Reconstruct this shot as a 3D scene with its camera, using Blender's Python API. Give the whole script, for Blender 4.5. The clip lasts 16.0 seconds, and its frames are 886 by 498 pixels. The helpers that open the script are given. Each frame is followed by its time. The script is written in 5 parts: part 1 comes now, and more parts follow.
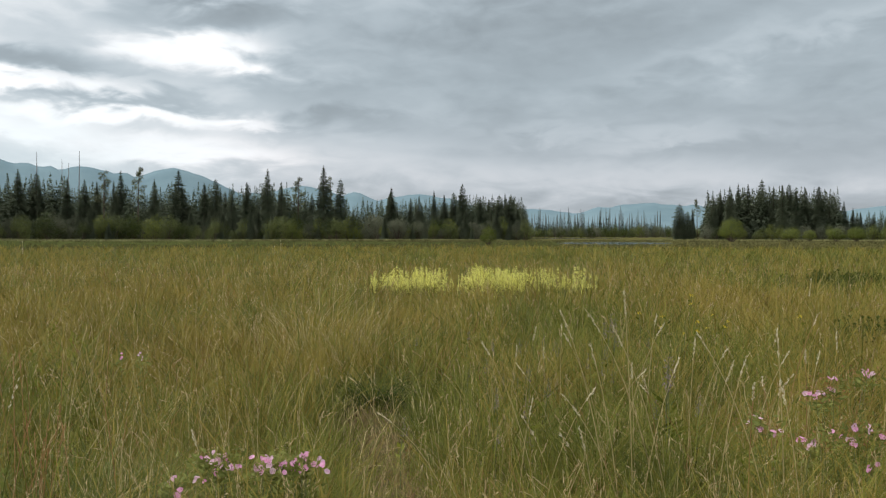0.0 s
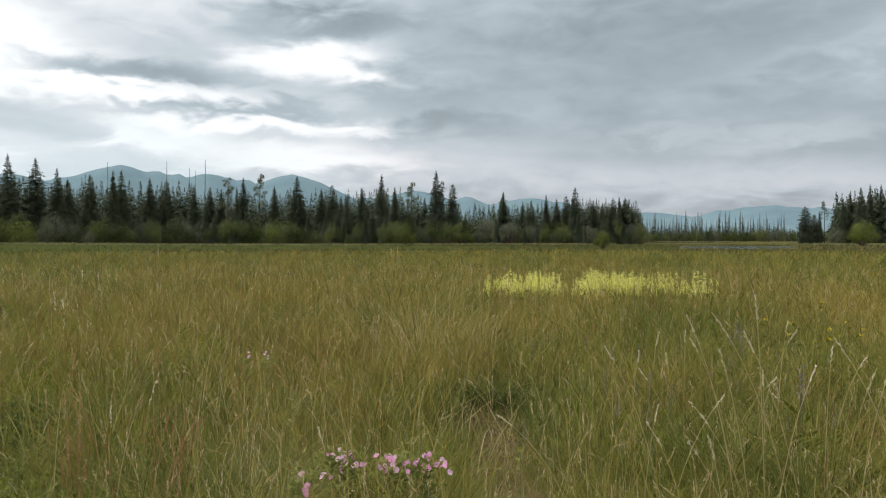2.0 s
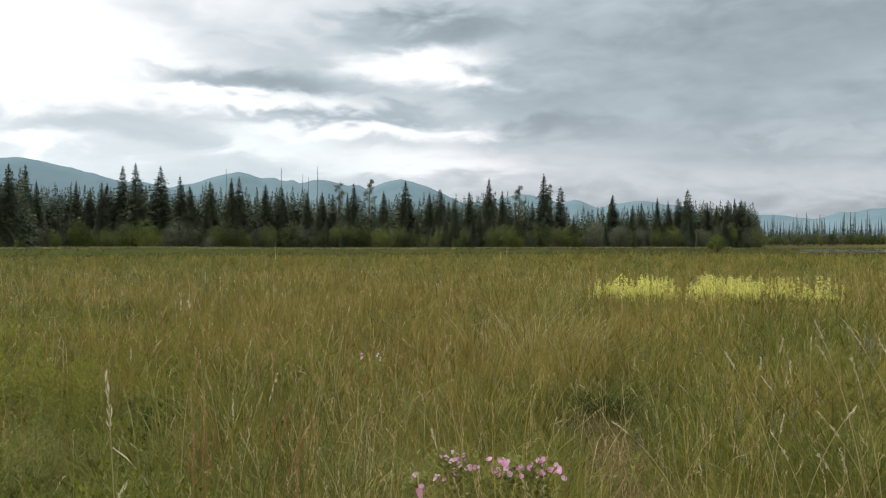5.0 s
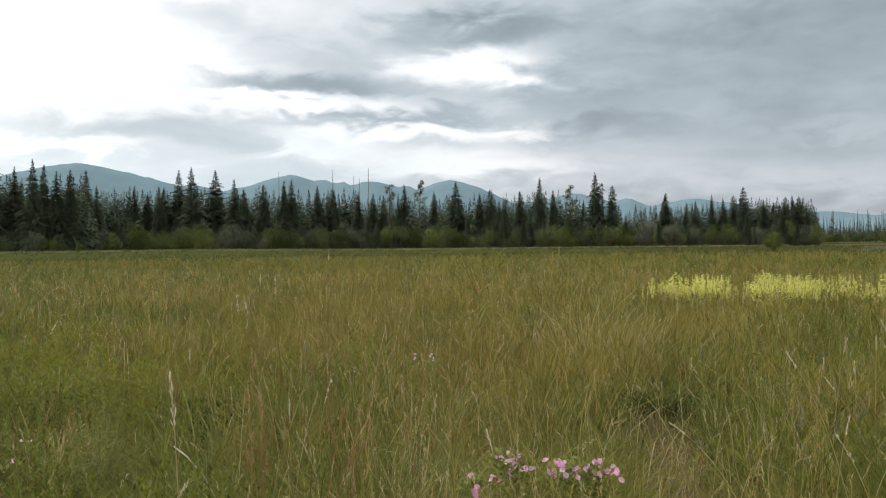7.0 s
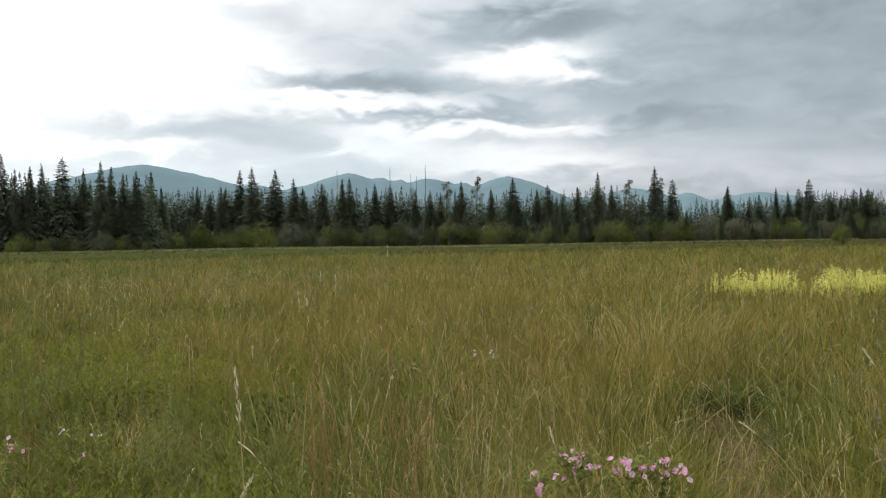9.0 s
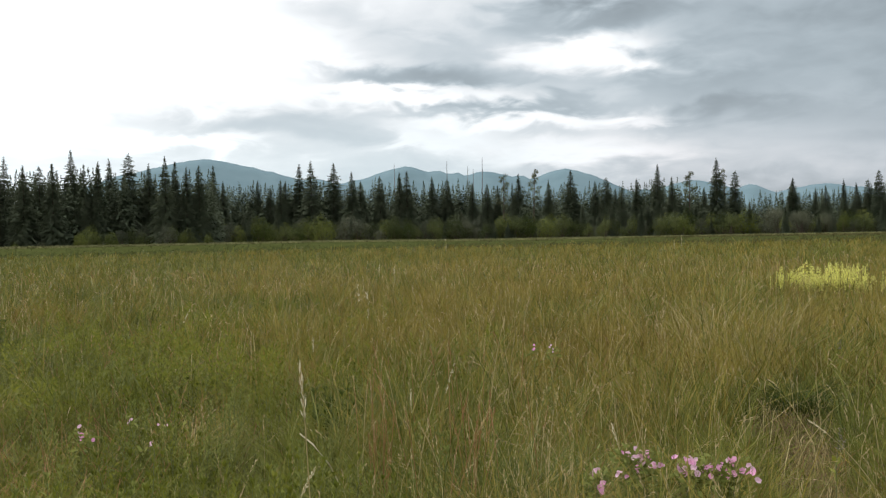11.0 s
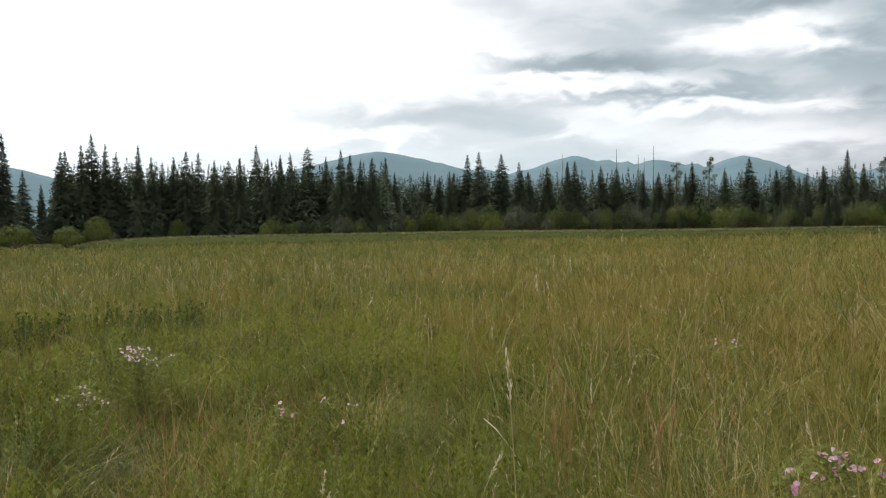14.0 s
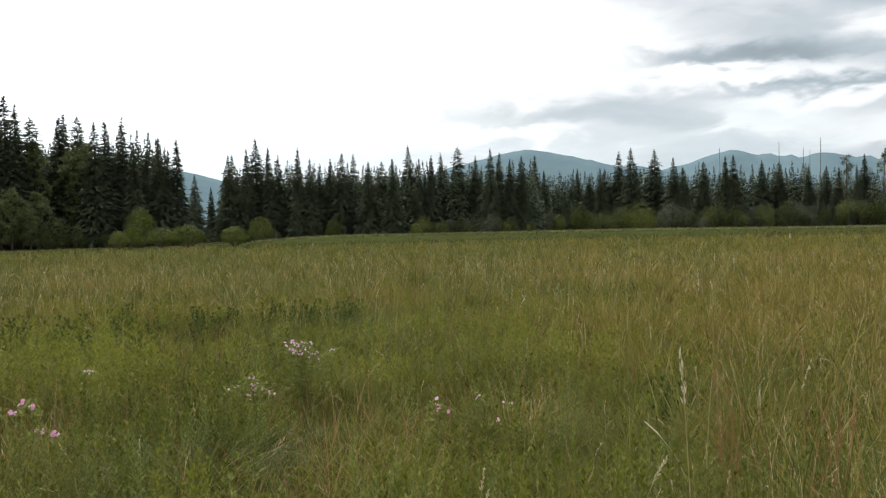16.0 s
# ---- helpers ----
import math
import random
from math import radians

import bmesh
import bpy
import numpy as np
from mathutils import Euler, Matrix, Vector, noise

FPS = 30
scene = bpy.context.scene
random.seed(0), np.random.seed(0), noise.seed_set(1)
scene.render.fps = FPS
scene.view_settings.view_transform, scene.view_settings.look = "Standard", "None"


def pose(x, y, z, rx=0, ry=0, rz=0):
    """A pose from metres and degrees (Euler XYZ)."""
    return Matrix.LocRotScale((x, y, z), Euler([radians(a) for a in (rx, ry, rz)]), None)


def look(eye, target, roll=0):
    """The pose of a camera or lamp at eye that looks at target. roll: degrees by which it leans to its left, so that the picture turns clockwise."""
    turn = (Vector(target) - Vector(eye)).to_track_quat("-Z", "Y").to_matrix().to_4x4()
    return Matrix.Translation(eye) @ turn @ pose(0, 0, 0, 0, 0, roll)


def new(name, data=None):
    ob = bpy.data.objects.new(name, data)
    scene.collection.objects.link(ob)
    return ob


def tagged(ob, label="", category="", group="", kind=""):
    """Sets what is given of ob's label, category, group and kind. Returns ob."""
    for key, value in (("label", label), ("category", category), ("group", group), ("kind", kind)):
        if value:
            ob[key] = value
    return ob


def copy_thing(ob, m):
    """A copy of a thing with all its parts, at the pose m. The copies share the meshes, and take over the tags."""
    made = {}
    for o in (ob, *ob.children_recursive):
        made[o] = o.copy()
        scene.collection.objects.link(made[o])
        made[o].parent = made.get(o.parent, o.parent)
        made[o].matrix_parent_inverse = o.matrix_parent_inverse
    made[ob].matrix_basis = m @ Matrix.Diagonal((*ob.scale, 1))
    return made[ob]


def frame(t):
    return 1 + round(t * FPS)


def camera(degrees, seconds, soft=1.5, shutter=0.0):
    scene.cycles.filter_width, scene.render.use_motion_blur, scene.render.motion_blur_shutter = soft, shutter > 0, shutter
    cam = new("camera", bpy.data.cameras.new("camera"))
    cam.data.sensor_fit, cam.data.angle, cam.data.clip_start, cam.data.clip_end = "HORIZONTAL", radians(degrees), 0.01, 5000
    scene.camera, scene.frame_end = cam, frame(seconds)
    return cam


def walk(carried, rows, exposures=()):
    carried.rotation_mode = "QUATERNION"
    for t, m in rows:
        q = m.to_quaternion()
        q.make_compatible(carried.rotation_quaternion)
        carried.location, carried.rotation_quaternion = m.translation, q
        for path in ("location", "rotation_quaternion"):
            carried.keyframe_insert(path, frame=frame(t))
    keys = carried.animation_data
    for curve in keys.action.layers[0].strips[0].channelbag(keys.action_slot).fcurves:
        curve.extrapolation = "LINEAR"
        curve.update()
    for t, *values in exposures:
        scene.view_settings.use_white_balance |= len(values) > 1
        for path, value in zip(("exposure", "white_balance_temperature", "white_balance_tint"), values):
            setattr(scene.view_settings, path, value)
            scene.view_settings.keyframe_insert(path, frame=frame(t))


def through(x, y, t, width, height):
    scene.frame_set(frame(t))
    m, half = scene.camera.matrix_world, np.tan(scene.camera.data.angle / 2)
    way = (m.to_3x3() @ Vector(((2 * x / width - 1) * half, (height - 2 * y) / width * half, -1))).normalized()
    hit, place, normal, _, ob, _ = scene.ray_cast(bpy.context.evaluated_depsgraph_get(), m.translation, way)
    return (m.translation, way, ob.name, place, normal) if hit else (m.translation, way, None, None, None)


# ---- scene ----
cam = camera(55.2, 16.0, soft=1.2)
# seconds, x, y, z, yaw, pitch, roll
PATH = [
    (0, 0.0, 0.0, 1.600, -0.0, -1.0, 0.0),
    (0.5, -0.007, -0.027, 1.605, 2.2, -0.78, 0.15),
    (1, -0.022, -0.017, 1.596, 4.33, -0.74, 0.13),
    (1.5, -0.038, -0.001, 1.592, 6.07, -0.67, 0.24),
    (2, -0.049, 0.006, 1.589, 7.54, -0.71, 0.08),
    (2.5, -0.054, -0.002, 1.592, 9.06, -0.61, 0.27),
    (3, -0.051, -0.012, 1.593, 10.44, -0.55, 0.58),
    (3.5, -0.052, -0.009, 1.589, 11.62, -0.46, 0.77),
    (4, -0.061, 0.001, 1.587, 12.82, -0.44, 0.52),
    (6.5, -0.091, 0.022, 1.581, 17.27, -0.4, 0.46),
    (7, -0.094, 0.018, 1.583, 18.2, -0.39, 0.66),
    (7.5, -0.102, 0.033, 1.580, 19.12, -0.44, 0.72),
    (8, -0.106, 0.02, 1.581, 20.08, -0.47, 0.76),
    (8.5, -0.114, 0.038, 1.576, 21.07, -0.49, 1.01),
    (9, -0.123, 0.051, 1.576, 22.07, -0.55, 1.13),
    (11.5, -0.159, 0.068, 1.582, 26.89, -1.06, 1.15),
    (12, -0.171, 0.053, 1.580, 27.89, -1.16, 1.21),
    (12.5, -0.181, 0.069, 1.576, 29.01, -1.25, 1.47),
    (13, -0.197, 0.059, 1.575, 31.01, -1.32, 1.43),
    (13.5, -0.183, 0.018, 1.577, 34.18, -1.32, 1.19),
    (14, -0.181, -0.034, 1.586, 37.17, -1.4, 1.07),
    (14.5, -0.181, -0.056, 1.588, 39.36, -1.4, 1.15),
    (15, -0.186, -0.06, 1.588, 41.26, -1.39, 1.5),
    (15.5, -0.214, -0.058, 1.584, 44.32, -1.36, 1.74),
    (16, -0.23, -0.036, 1.581, 47.22, -1.3, 1.33),
]
EXPOSURES = [(0.0, 0.0), (16.0, 0.0)]
walk(cam, [(t, pose(x, y, z, 90 + pitch, roll, yaw)) for t, x, y, z, yaw, pitch, roll in PATH], EXPOSURES)

# ---------------------------------------------------------------- sky and sun
SUN_AZ, SUN_EL = 62.0, 38.0          # degrees; azimuth to the left of the first view


class Graph:
    """Short-hand for building node trees."""

    def __init__(self, tree):
        self.tree = tree
        tree.nodes.clear()

    def add(self, kind, **values):
        node = self.tree.nodes.new(kind)
        for key, value in values.items():
            if key == "op":
                node.operation = value
            elif key == "mode":
                node.blend_type = value
            elif key == "data":
                node.data_type = value
        return node

    def put(self, socket, value):
        if isinstance(value, bpy.types.NodeSocket):
            self.tree.links.new(value, socket)
        elif value is not None:
            socket.default_value = value

    def math(self, op, a, b=None, c=None, clamp=False):
        node = self.add("ShaderNodeMath", op=op)
        node.use_clamp = clamp
        for socket, value in zip(node.inputs, (a, b, c)):
            self.put(socket, value)
        return node.outputs[0]

    def mix(self, factor, a, b, mode="MIX"):
        node = self.add("ShaderNodeMix", data="RGBA", mode=mode)
        self.put(node.inputs[0], factor)
        for socket, value in ((node.inputs[6], a), (node.inputs[7], b)):
            self.put(socket, (*value, 1) if isinstance(value, tuple) and len(value) == 3 else value)
        return node.outputs[2]

    def noise(self, vector, scale, detail=4.0, rough=0.55, distortion=0.0):
        node = self.add("ShaderNodeTexNoise")
        self.put(node.inputs["Vector"], vector)
        for key, value in (("Scale", scale), ("Detail", detail), ("Roughness", rough), ("Distortion", distortion)):
            node.inputs[key].default_value = value
        return node.outputs["Fac"]

    def smooth(self, value, low, high, out_low=0.0, out_high=1.0):
        node = self.add("ShaderNodeMapRange")
        node.interpolation_type = "SMOOTHSTEP"
        for socket, v in zip(node.inputs, (value, low, high, out_low, out_high)):
            self.put(socket, v)
        return node.outputs[0]


def build_sky():
    world = bpy.data.worlds.new("overcast_sky")
    world.use_nodes = True
    scene.world = world
    g = Graph(world.node_tree)
    coord = g.add("ShaderNodeTexCoord").outputs["Generated"]
    unit = g.add("ShaderNodeVectorMath", op="NORMALIZE")
    g.put(unit.inputs[0], coord)
    split = g.add("ShaderNodeSeparateXYZ")
    g.put(split.inputs[0], unit.outputs[0])
    x, y, z = split.outputs
    up = g.math("MAXIMUM", z, 0.0)
    # bearing and height in degrees
    az_true = g.math("MULTIPLY", g.math("ARCTAN2", g.math("MULTIPLY", x, -1.0), y), 57.2958)
    el_true = g.math("MULTIPLY", g.math("ARCSINE", up), 57.2958)
    # billows that flatten towards the horizon
    flat = g.add("ShaderNodeCombineXYZ")
    g.put(flat.inputs[0], g.math("MULTIPLY", az_true, 0.10))
    g.put(flat.inputs[1], g.math("MULTIPLY", g.math("POWER", g.math("ADD", el_true, 2.0), 0.8), 0.52))
    broad = g.noise(flat.outputs[0], 0.9, 3, 0.5, 0.5)
    fine = g.noise(flat.outputs[0], 2.3, 4, 0.5, 0.5)
    wisp = g.noise(flat.outputs[0], 5.0, 3, 0.5, 0.6)
    az = g.math("ADD", az_true, g.math("MULTIPLY", g.math("SUBTRACT", broad, 0.5), 9.0))
    az = g.math("ADD", az, g.math("MULTIPLY", g.math("SUBTRACT", fine, 0.5), 8.0))
    el = g.math("ADD", el_true, g.math("MULTIPLY", g.math("SUBTRACT", fine, 0.5), 3.6))
    el = g.math("ADD", el, g.math("MULTIPLY", g.math("SUBTRACT", wisp, 0.5), 0.6))

    def bank(az0, el0, wide, high, tilt, amount, into):
        """A long cloud or gap: centre, half sizes in degrees, rise per degree to the left."""
        a = g.math("SUBTRACT", az, az0)
        b = g.math("SUBTRACT", g.math("SUBTRACT", el, el0), g.math("MULTIPLY", a, tilt))
        q = g.math("ADD", g.math("POWER", g.math("ABSOLUTE", g.math("DIVIDE", a, wide)), 2.0),
                   g.math("POWER", g.math("ABSOLUTE", g.math("DIVIDE", b, high)), 2.0))
        q = g.math("POWER", q, 1.35)
        return g.math("ADD", into, g.math("MULTIPLY", g.math("EXPONENT", g.math("MULTIPLY", q, -1.0)), amount))

    # brightness of the cloud deck: brighter towards the veiled sun and towards the zenith
    base = g.math("ADD", g.smooth(az, -6.0, 30.0, 0.49, 0.73), g.math("MULTIPLY", g.math("SUBTRACT", broad, 0.5), 0.22))
    # added brightness in the unseen sky behind the camera, lifting the trees' near sides
    base = g.math("ADD", base, g.smooth(g.math("MULTIPLY", y, -1.0), -0.3, 0.7, 0.0, 0.22))
    base = g.math("ADD", base, g.math("MULTIPLY", g.math("SUBTRACT", fine, 0.5), 0.19))
    base = g.math("ADD", base, g.math("MULTIPLY", g.math("SUBTRACT", wisp, 0.5), 0.09))
    for row in SKY_GAPS + SKY_CLOUDS:
        base = bank(*row, base)
    base = g.math("MAXIMUM", base, 0.30)
    # sun glow behind the thin part of the deck
    sx, sy, sz = (-math.sin(radians(SUN_AZ)) * math.cos(radians(SUN_EL)), math.cos(radians(SUN_AZ)) * math.cos(radians(SUN_EL)), math.sin(radians(SUN_EL)))
    dot = g.add("ShaderNodeVectorMath", op="DOT_PRODUCT")
    g.put(dot.inputs[0], unit.outputs[0])
    dot.inputs[1].default_value = (sx, sy, sz)
    glow = g.math("POWER", g.math("MAXIMUM", dot.outputs["Value"], 0.0), 9.0)
    base = g.math("ADD", base, g.math("MULTIPLY", glow, 1.5))
    base = g.math("MULTIPLY", base, g.math("ADD", 1.0, g.math("MULTIPLY", g.smooth(up, 0.30, 0.9), ZENITH)))
    tint = g.mix(g.smooth(base, 0.45, 1.0), (0.845, 0.985, 1.08), (0.965, 1.0, 1.03))
    low = g.mix(g.smooth(az, 8.0, 30.0), (1.03, 0.98, 0.98), (0.93, 1.0, 1.02))
    warm = g.mix(g.smooth(up, 0.03, 0.18), low, (1.0, 1.0, 1.0))
    deck = g.mix(1.0, g.mix(1.0, tint, warm, "MULTIPLY"), base, "MULTIPLY")
    sky = g.add("ShaderNodeTexSky")
    sky.sky_type, sky.sun_disc = "NISHITA", False
    sky.sun_elevation, sky.sun_rotation = radians(SUN_EL), radians(-SUN_AZ)
    back_clear, back_deck = g.add("ShaderNodeBackground"), g.add("ShaderNodeBackground")
    g.put(back_clear.inputs[0], sky.outputs[0])
    back_clear.inputs[1].default_value = 0.05
    g.put(back_deck.inputs[0], deck)
    shader = g.add("ShaderNodeMixShader")
    shader.inputs[0].default_value = 0.93
    g.put(shader.inputs[1], back_clear.outputs[0])
    g.put(shader.inputs[2], back_deck.outputs[0])
    g.put(g.add("ShaderNodeOutputWorld").inputs[0], shader.outputs[0])


ZENITH = 2.2
# bearing, height, half width, half height, tilt, brightness
SKY_GAPS = [
    (66, 14, 22, 8, 0.0, 0.95), (45, 12.2, 10.5, 2.7, 0.0, 0.75), (53, 9.5, 8, 2.4, 0.0, 0.50), (15.8, 11.6, 4.6, 1.15, -0.05, 0.62),
    (27.5, 9.45, 6.0, 0.65, 0.02, 0.52), (21, 7.5, 7, 0.6, 0.0, 0.42), (13, 7.2, 3.4, 0.65, -0.05, 0.36), (17, 5.4, 7, 1.0, 0.0, 0.36), (5, 5.0, 8, 1.5, 0.0, 0.16),
    (27, 6.3, 5, 0.8, 0.0, 0.28), (42, 6.2, 5, 0.6, 0.0, 0.45), (-7.6, 6.8, 4, 0.6, -0.12, 0.09), (-14, 6.3, 6, 0.7, -0.10, 0.11),
    (-12, 3.6, 14, 1.3, 0.0, 0.20), (-22, 12.4, 10, 1.0, -0.2, 0.10),
]
SKY_CLOUDS = [
    (26.5, 10.7, 8.5, 0.9, 0.03, -0.36), (22, 8.35, 5.5, 0.55, 0.0, -0.26), (10.5, 9.5, 6, 1.0, -0.05, -0.10), (-6, 13.0, 10, 2.2, -0.05, -0.08), (16, 14.0, 7, 1.1, -0.03, -0.28),
    (36.5, 14.7, 6.5, 1.0, 0.12, -0.32), (44, 7.9, 7, 1.3, 0.0, -0.22), (35, 7.3, 6, 1.3, 0.0, -0.18), (26, 12.4, 5, 0.8, 0.10, -0.12), (8, 7.5, 5, 0.7, 0.0, -0.12),
]
build_sky()
sun_data = bpy.data.lights.new("sun", "SUN")
sun_data.energy, sun_data.angle, sun_data.color = 1.3, radians(28), (1.0, 0.95, 0.88)
sun = new("sun", sun_data)
sun.matrix_basis = look((0, 0, 0), (math.sin(radians(SUN_AZ)) * math.cos(radians(SUN_EL)), -math.cos(radians(SUN_AZ)) * math.cos(radians(SUN_EL)), -math.sin(radians(SUN_EL))))

# ---------------------------------------------------------------- materials
def leafy(name, dark, light, through=0.3, rough=0.6, patch=0.35, scale=0.6, gloss=0.25, form=None, each=0.0):
    """Plant matter: each blade or leaf has its own tone, patches vary over the ground, some light shines through.
    form: height and lift of the point from which a crown's masses swell, so that small sprays shade as one rounded body."""
    m = bpy.data.materials.new(name)
    m.use_nodes = True
    g = Graph(m.node_tree)
    geo = g.add("ShaderNodeNewGeometry")
    own = geo.outputs["Random Per Island"]
    area = g.noise(geo.outputs["Position"], scale, 3, 0.6)
    grain = g.noise(geo.outputs["Position"], 45.0, 2, 0.5)
    tone = g.math("ADD", g.math("MULTIPLY", own, 1.0 - patch), g.math("MULTIPLY", g.smooth(area, 0.34, 0.66), patch))
    tone = g.math("ADD", tone, g.math("MULTIPLY", g.math("SUBTRACT", grain, 0.5), 0.25), clamp=True)
    if each:
        tone = g.math("ADD", tone, g.math("MULTIPLY", g.math("SUBTRACT", g.add("ShaderNodeObjectInfo").outputs["Random"], 0.5), each), clamp=True)
    colour = g.mix(tone, dark, light)
    b = g.add("ShaderNodeBsdfPrincipled")
    g.put(b.inputs["Base Color"], colour)
    b.inputs["Roughness"].default_value = rough
    b.inputs["Specular IOR Level"].default_value = gloss
    t = g.add("ShaderNodeBsdfTranslucent")
    g.put(t.inputs[0], colour)
    if form:
        split = g.add("ShaderNodeSeparateXYZ")
        g.put(split.inputs[0], g.add("ShaderNodeTexCoord").outputs["Object"])
        px, py, pz = split.outputs
        away = g.math("SQRT", g.math("ADD", g.math("MULTIPLY", px, px), g.math("MULTIPLY", py, py)))
        swell = g.add("ShaderNodeCombineXYZ")
        g.put(swell.inputs[0], px)
        g.put(swell.inputs[1], py)
        g.put(swell.inputs[2], g.math("ADD", g.math("MULTIPLY", away, form[1]), g.math("MULTIPLY", g.math("SUBTRACT", pz, form[0]), form[2])))
        turned = g.add("ShaderNodeVectorTransform")
        turned.vector_type, turned.convert_from, turned.convert_to = "NORMAL", "OBJECT", "WORLD"
        g.put(turned.inputs[0], swell.outputs[0])
        both = g.add("ShaderNodeVectorMath", op="ADD")
        scaled = g.add("ShaderNodeVectorMath", op="SCALE")
        g.put(scaled.inputs[0], geo.outputs["Normal"])
        scaled.inputs["Scale"].default_value = form[3]
        unit = g.add("ShaderNodeVectorMath", op="NORMALIZE")
        g.put(unit.inputs[0], turned.outputs[0])
        g.put(both.inputs[0], unit.outputs[0])
        g.put(both.inputs[1], scaled.outputs[0])
        whole = g.add("ShaderNodeVectorMath", op="NORMALIZE")
        g.put(whole.inputs[0], both.outputs[0])
        g.put(b.inputs["Normal"], whole.outputs[0])
        g.put(t.inputs["Normal"], whole.outputs[0])
    s = g.add("ShaderNodeMixShader")
    s.inputs[0].default_value = through
    g.put(s.inputs[1], b.outputs[0])
    g.put(s.inputs[2], t.outputs[0])
    g.put(g.add("ShaderNodeOutputMaterial").inputs[0], s.outputs[0])
    return m


def rugged(name, dark, light, scale=3.0, rough=0.9, bump=0.4, fine=30.0):
    """Earth, bark and rock: two scales of variation and relief."""
    m = bpy.data.materials.new(name)
    m.use_nodes = True
    g = Graph(m.node_tree)
    where = g.add("ShaderNodeNewGeometry").outputs["Position"]
    a, c = g.noise(where, scale, 4, 0.6), g.noise(where, fine, 4, 0.6)
    tone = g.math("ADD", g.math("MULTIPLY", g.smooth(a, 0.3, 0.7), 0.6), g.math("MULTIPLY", c, 0.4))
    b = g.add("ShaderNodeBsdfPrincipled")
    g.put(b.inputs["Base Color"], g.mix(tone, dark, light))
    b.inputs["Roughness"].default_value = rough
    b.inputs["Specular IOR Level"].default_value = 0.0
    if bump:
        n = g.add("ShaderNodeBump")
        n.inputs["Strength"].default_value = bump
        n.inputs["Distance"].default_value = 0.05
        g.put(n.inputs["Height"], c)
        g.put(b.inputs["Normal"], n.outputs[0])
    g.put(g.add("ShaderNodeOutputMaterial").inputs[0], b.outputs[0])
    return m


def water_material():
    m = bpy.data.materials.new("pond_water")
    m.use_nodes = True
    g = Graph(m.node_tree)
    where = g.add("ShaderNodeNewGeometry").outputs["Position"]
    b = g.add("ShaderNodeBsdfPrincipled")
    b.inputs["Base Color"].default_value = (0.05, 0.06, 0.06, 1)
    b.inputs["Roughness"].default_value = 0.06
    n = g.add("ShaderNodeBump")
    n.inputs["Strength"].default_value = 0.05
    g.put(n.inputs["Height"], g.noise(where, 1.5, 3, 0.5))
    g.put(b.inputs["Normal"], n.outputs[0])
    g.put(g.add("ShaderNodeOutputMaterial").inputs[0], b.outputs[0])
    return m


M_SOIL = rugged("meadow_soil", (0.040, 0.042, 0.014), (0.105, 0.092, 0.034), 0.35, 0.95, 0.6, 14.0)
M_GREEN = leafy("green_grass", (0.049, 0.068, 0.007), (0.208, 0.202, 0.033), 0.35, 0.6, 0.42, 1.3, 0.10, (-90000.0, 0.0, 1.0, 1.2))
M_DARKGRASS = leafy("dark_grass", (0.020, 0.036, 0.006), (0.075, 0.100, 0.020), 0.3, 0.6, gloss=0.1)
M_GOLD = leafy("golden_grass", (0.111, 0.096, 0.013), (0.317, 0.240, 0.049), 0.35, 0.6, 0.45, 0.9, 0.10, (-90000.0, 0.0, 1.0, 1.2))
M_STRAW = leafy("straw", (0.260, 0.200, 0.075), (0.560, 0.450, 0.230), 0.3, 0.6, gloss=0.15)
M_SEED = leafy("ripe_seed_head", (0.300, 0.215, 0.100), (0.560, 0.440, 0.250), 0.3, 0.65, 0.3, 0.8, 0.1)
M_MAT = leafy("matted_dead_grass", (0.111, 0.070, 0.029), (0.255, 0.175, 0.081), 0.2, 0.7)
M_HEAD = leafy("pale_seed_head", (0.480, 0.400, 0.250), (0.780, 0.700, 0.520), 0.3, 0.6, gloss=0.15)
M_BANK = rugged("sedge_bank", (0.034, 0.040, 0.012), (0.060, 0.066, 0.020), 0.25, 1.0, 0.0, 3.0)
M_LUSH = leafy("lush_grass", (0.032, 0.050, 0.007), (0.158, 0.177, 0.043), 0.35, 0.6, 0.2, 1.6, 0.12)
M_BANK_SEDGE = leafy("bank_sedge", (0.049, 0.058, 0.018), (0.079, 0.088, 0.029), 0.3, 0.8, 0.85, 0.04, 0.02, (-90000.0, 0.0, 1.0, 1.0))
M_RUST = leafy("rusty_stalk", (0.190, 0.095, 0.034), (0.370, 0.205, 0.082), 0.2, 0.6)
M_SEDGE = leafy("marsh_sedge", (0.056, 0.053, 0.020), (0.085, 0.078, 0.029), 0.3, 0.8, 0.85, 0.04, 0.02, (-90000.0, 0.0, 1.0, 1.0))
M_PALE_SEDGE = leafy("pale_sedge", (0.150, 0.149, 0.063), (0.200, 0.191, 0.085), 0.3, 0.8, 0.8, 0.05, 0.02, (-90000.0, 0.0, 1.0, 1.0))
M_FORB = leafy("forb_leaf", (0.055, 0.072, 0.007), (0.206, 0.210, 0.033), 0.35, 0.6, 0.45, 1.0, 0.10, None, 0.5)
M_FORB_DARK = leafy("dark_forb_leaf", (0.046, 0.068, 0.012), (0.105, 0.128, 0.028), 0.3, 0.65, gloss=0.1)
M_SPRUCE = leafy("spruce_needle", (0.090, 0.108, 0.068), (0.142, 0.162, 0.100), 0.42, 0.8, 0.7, 0.3, 0.03, (0.0, 0.35, 0.0, 0.4), 0.5)
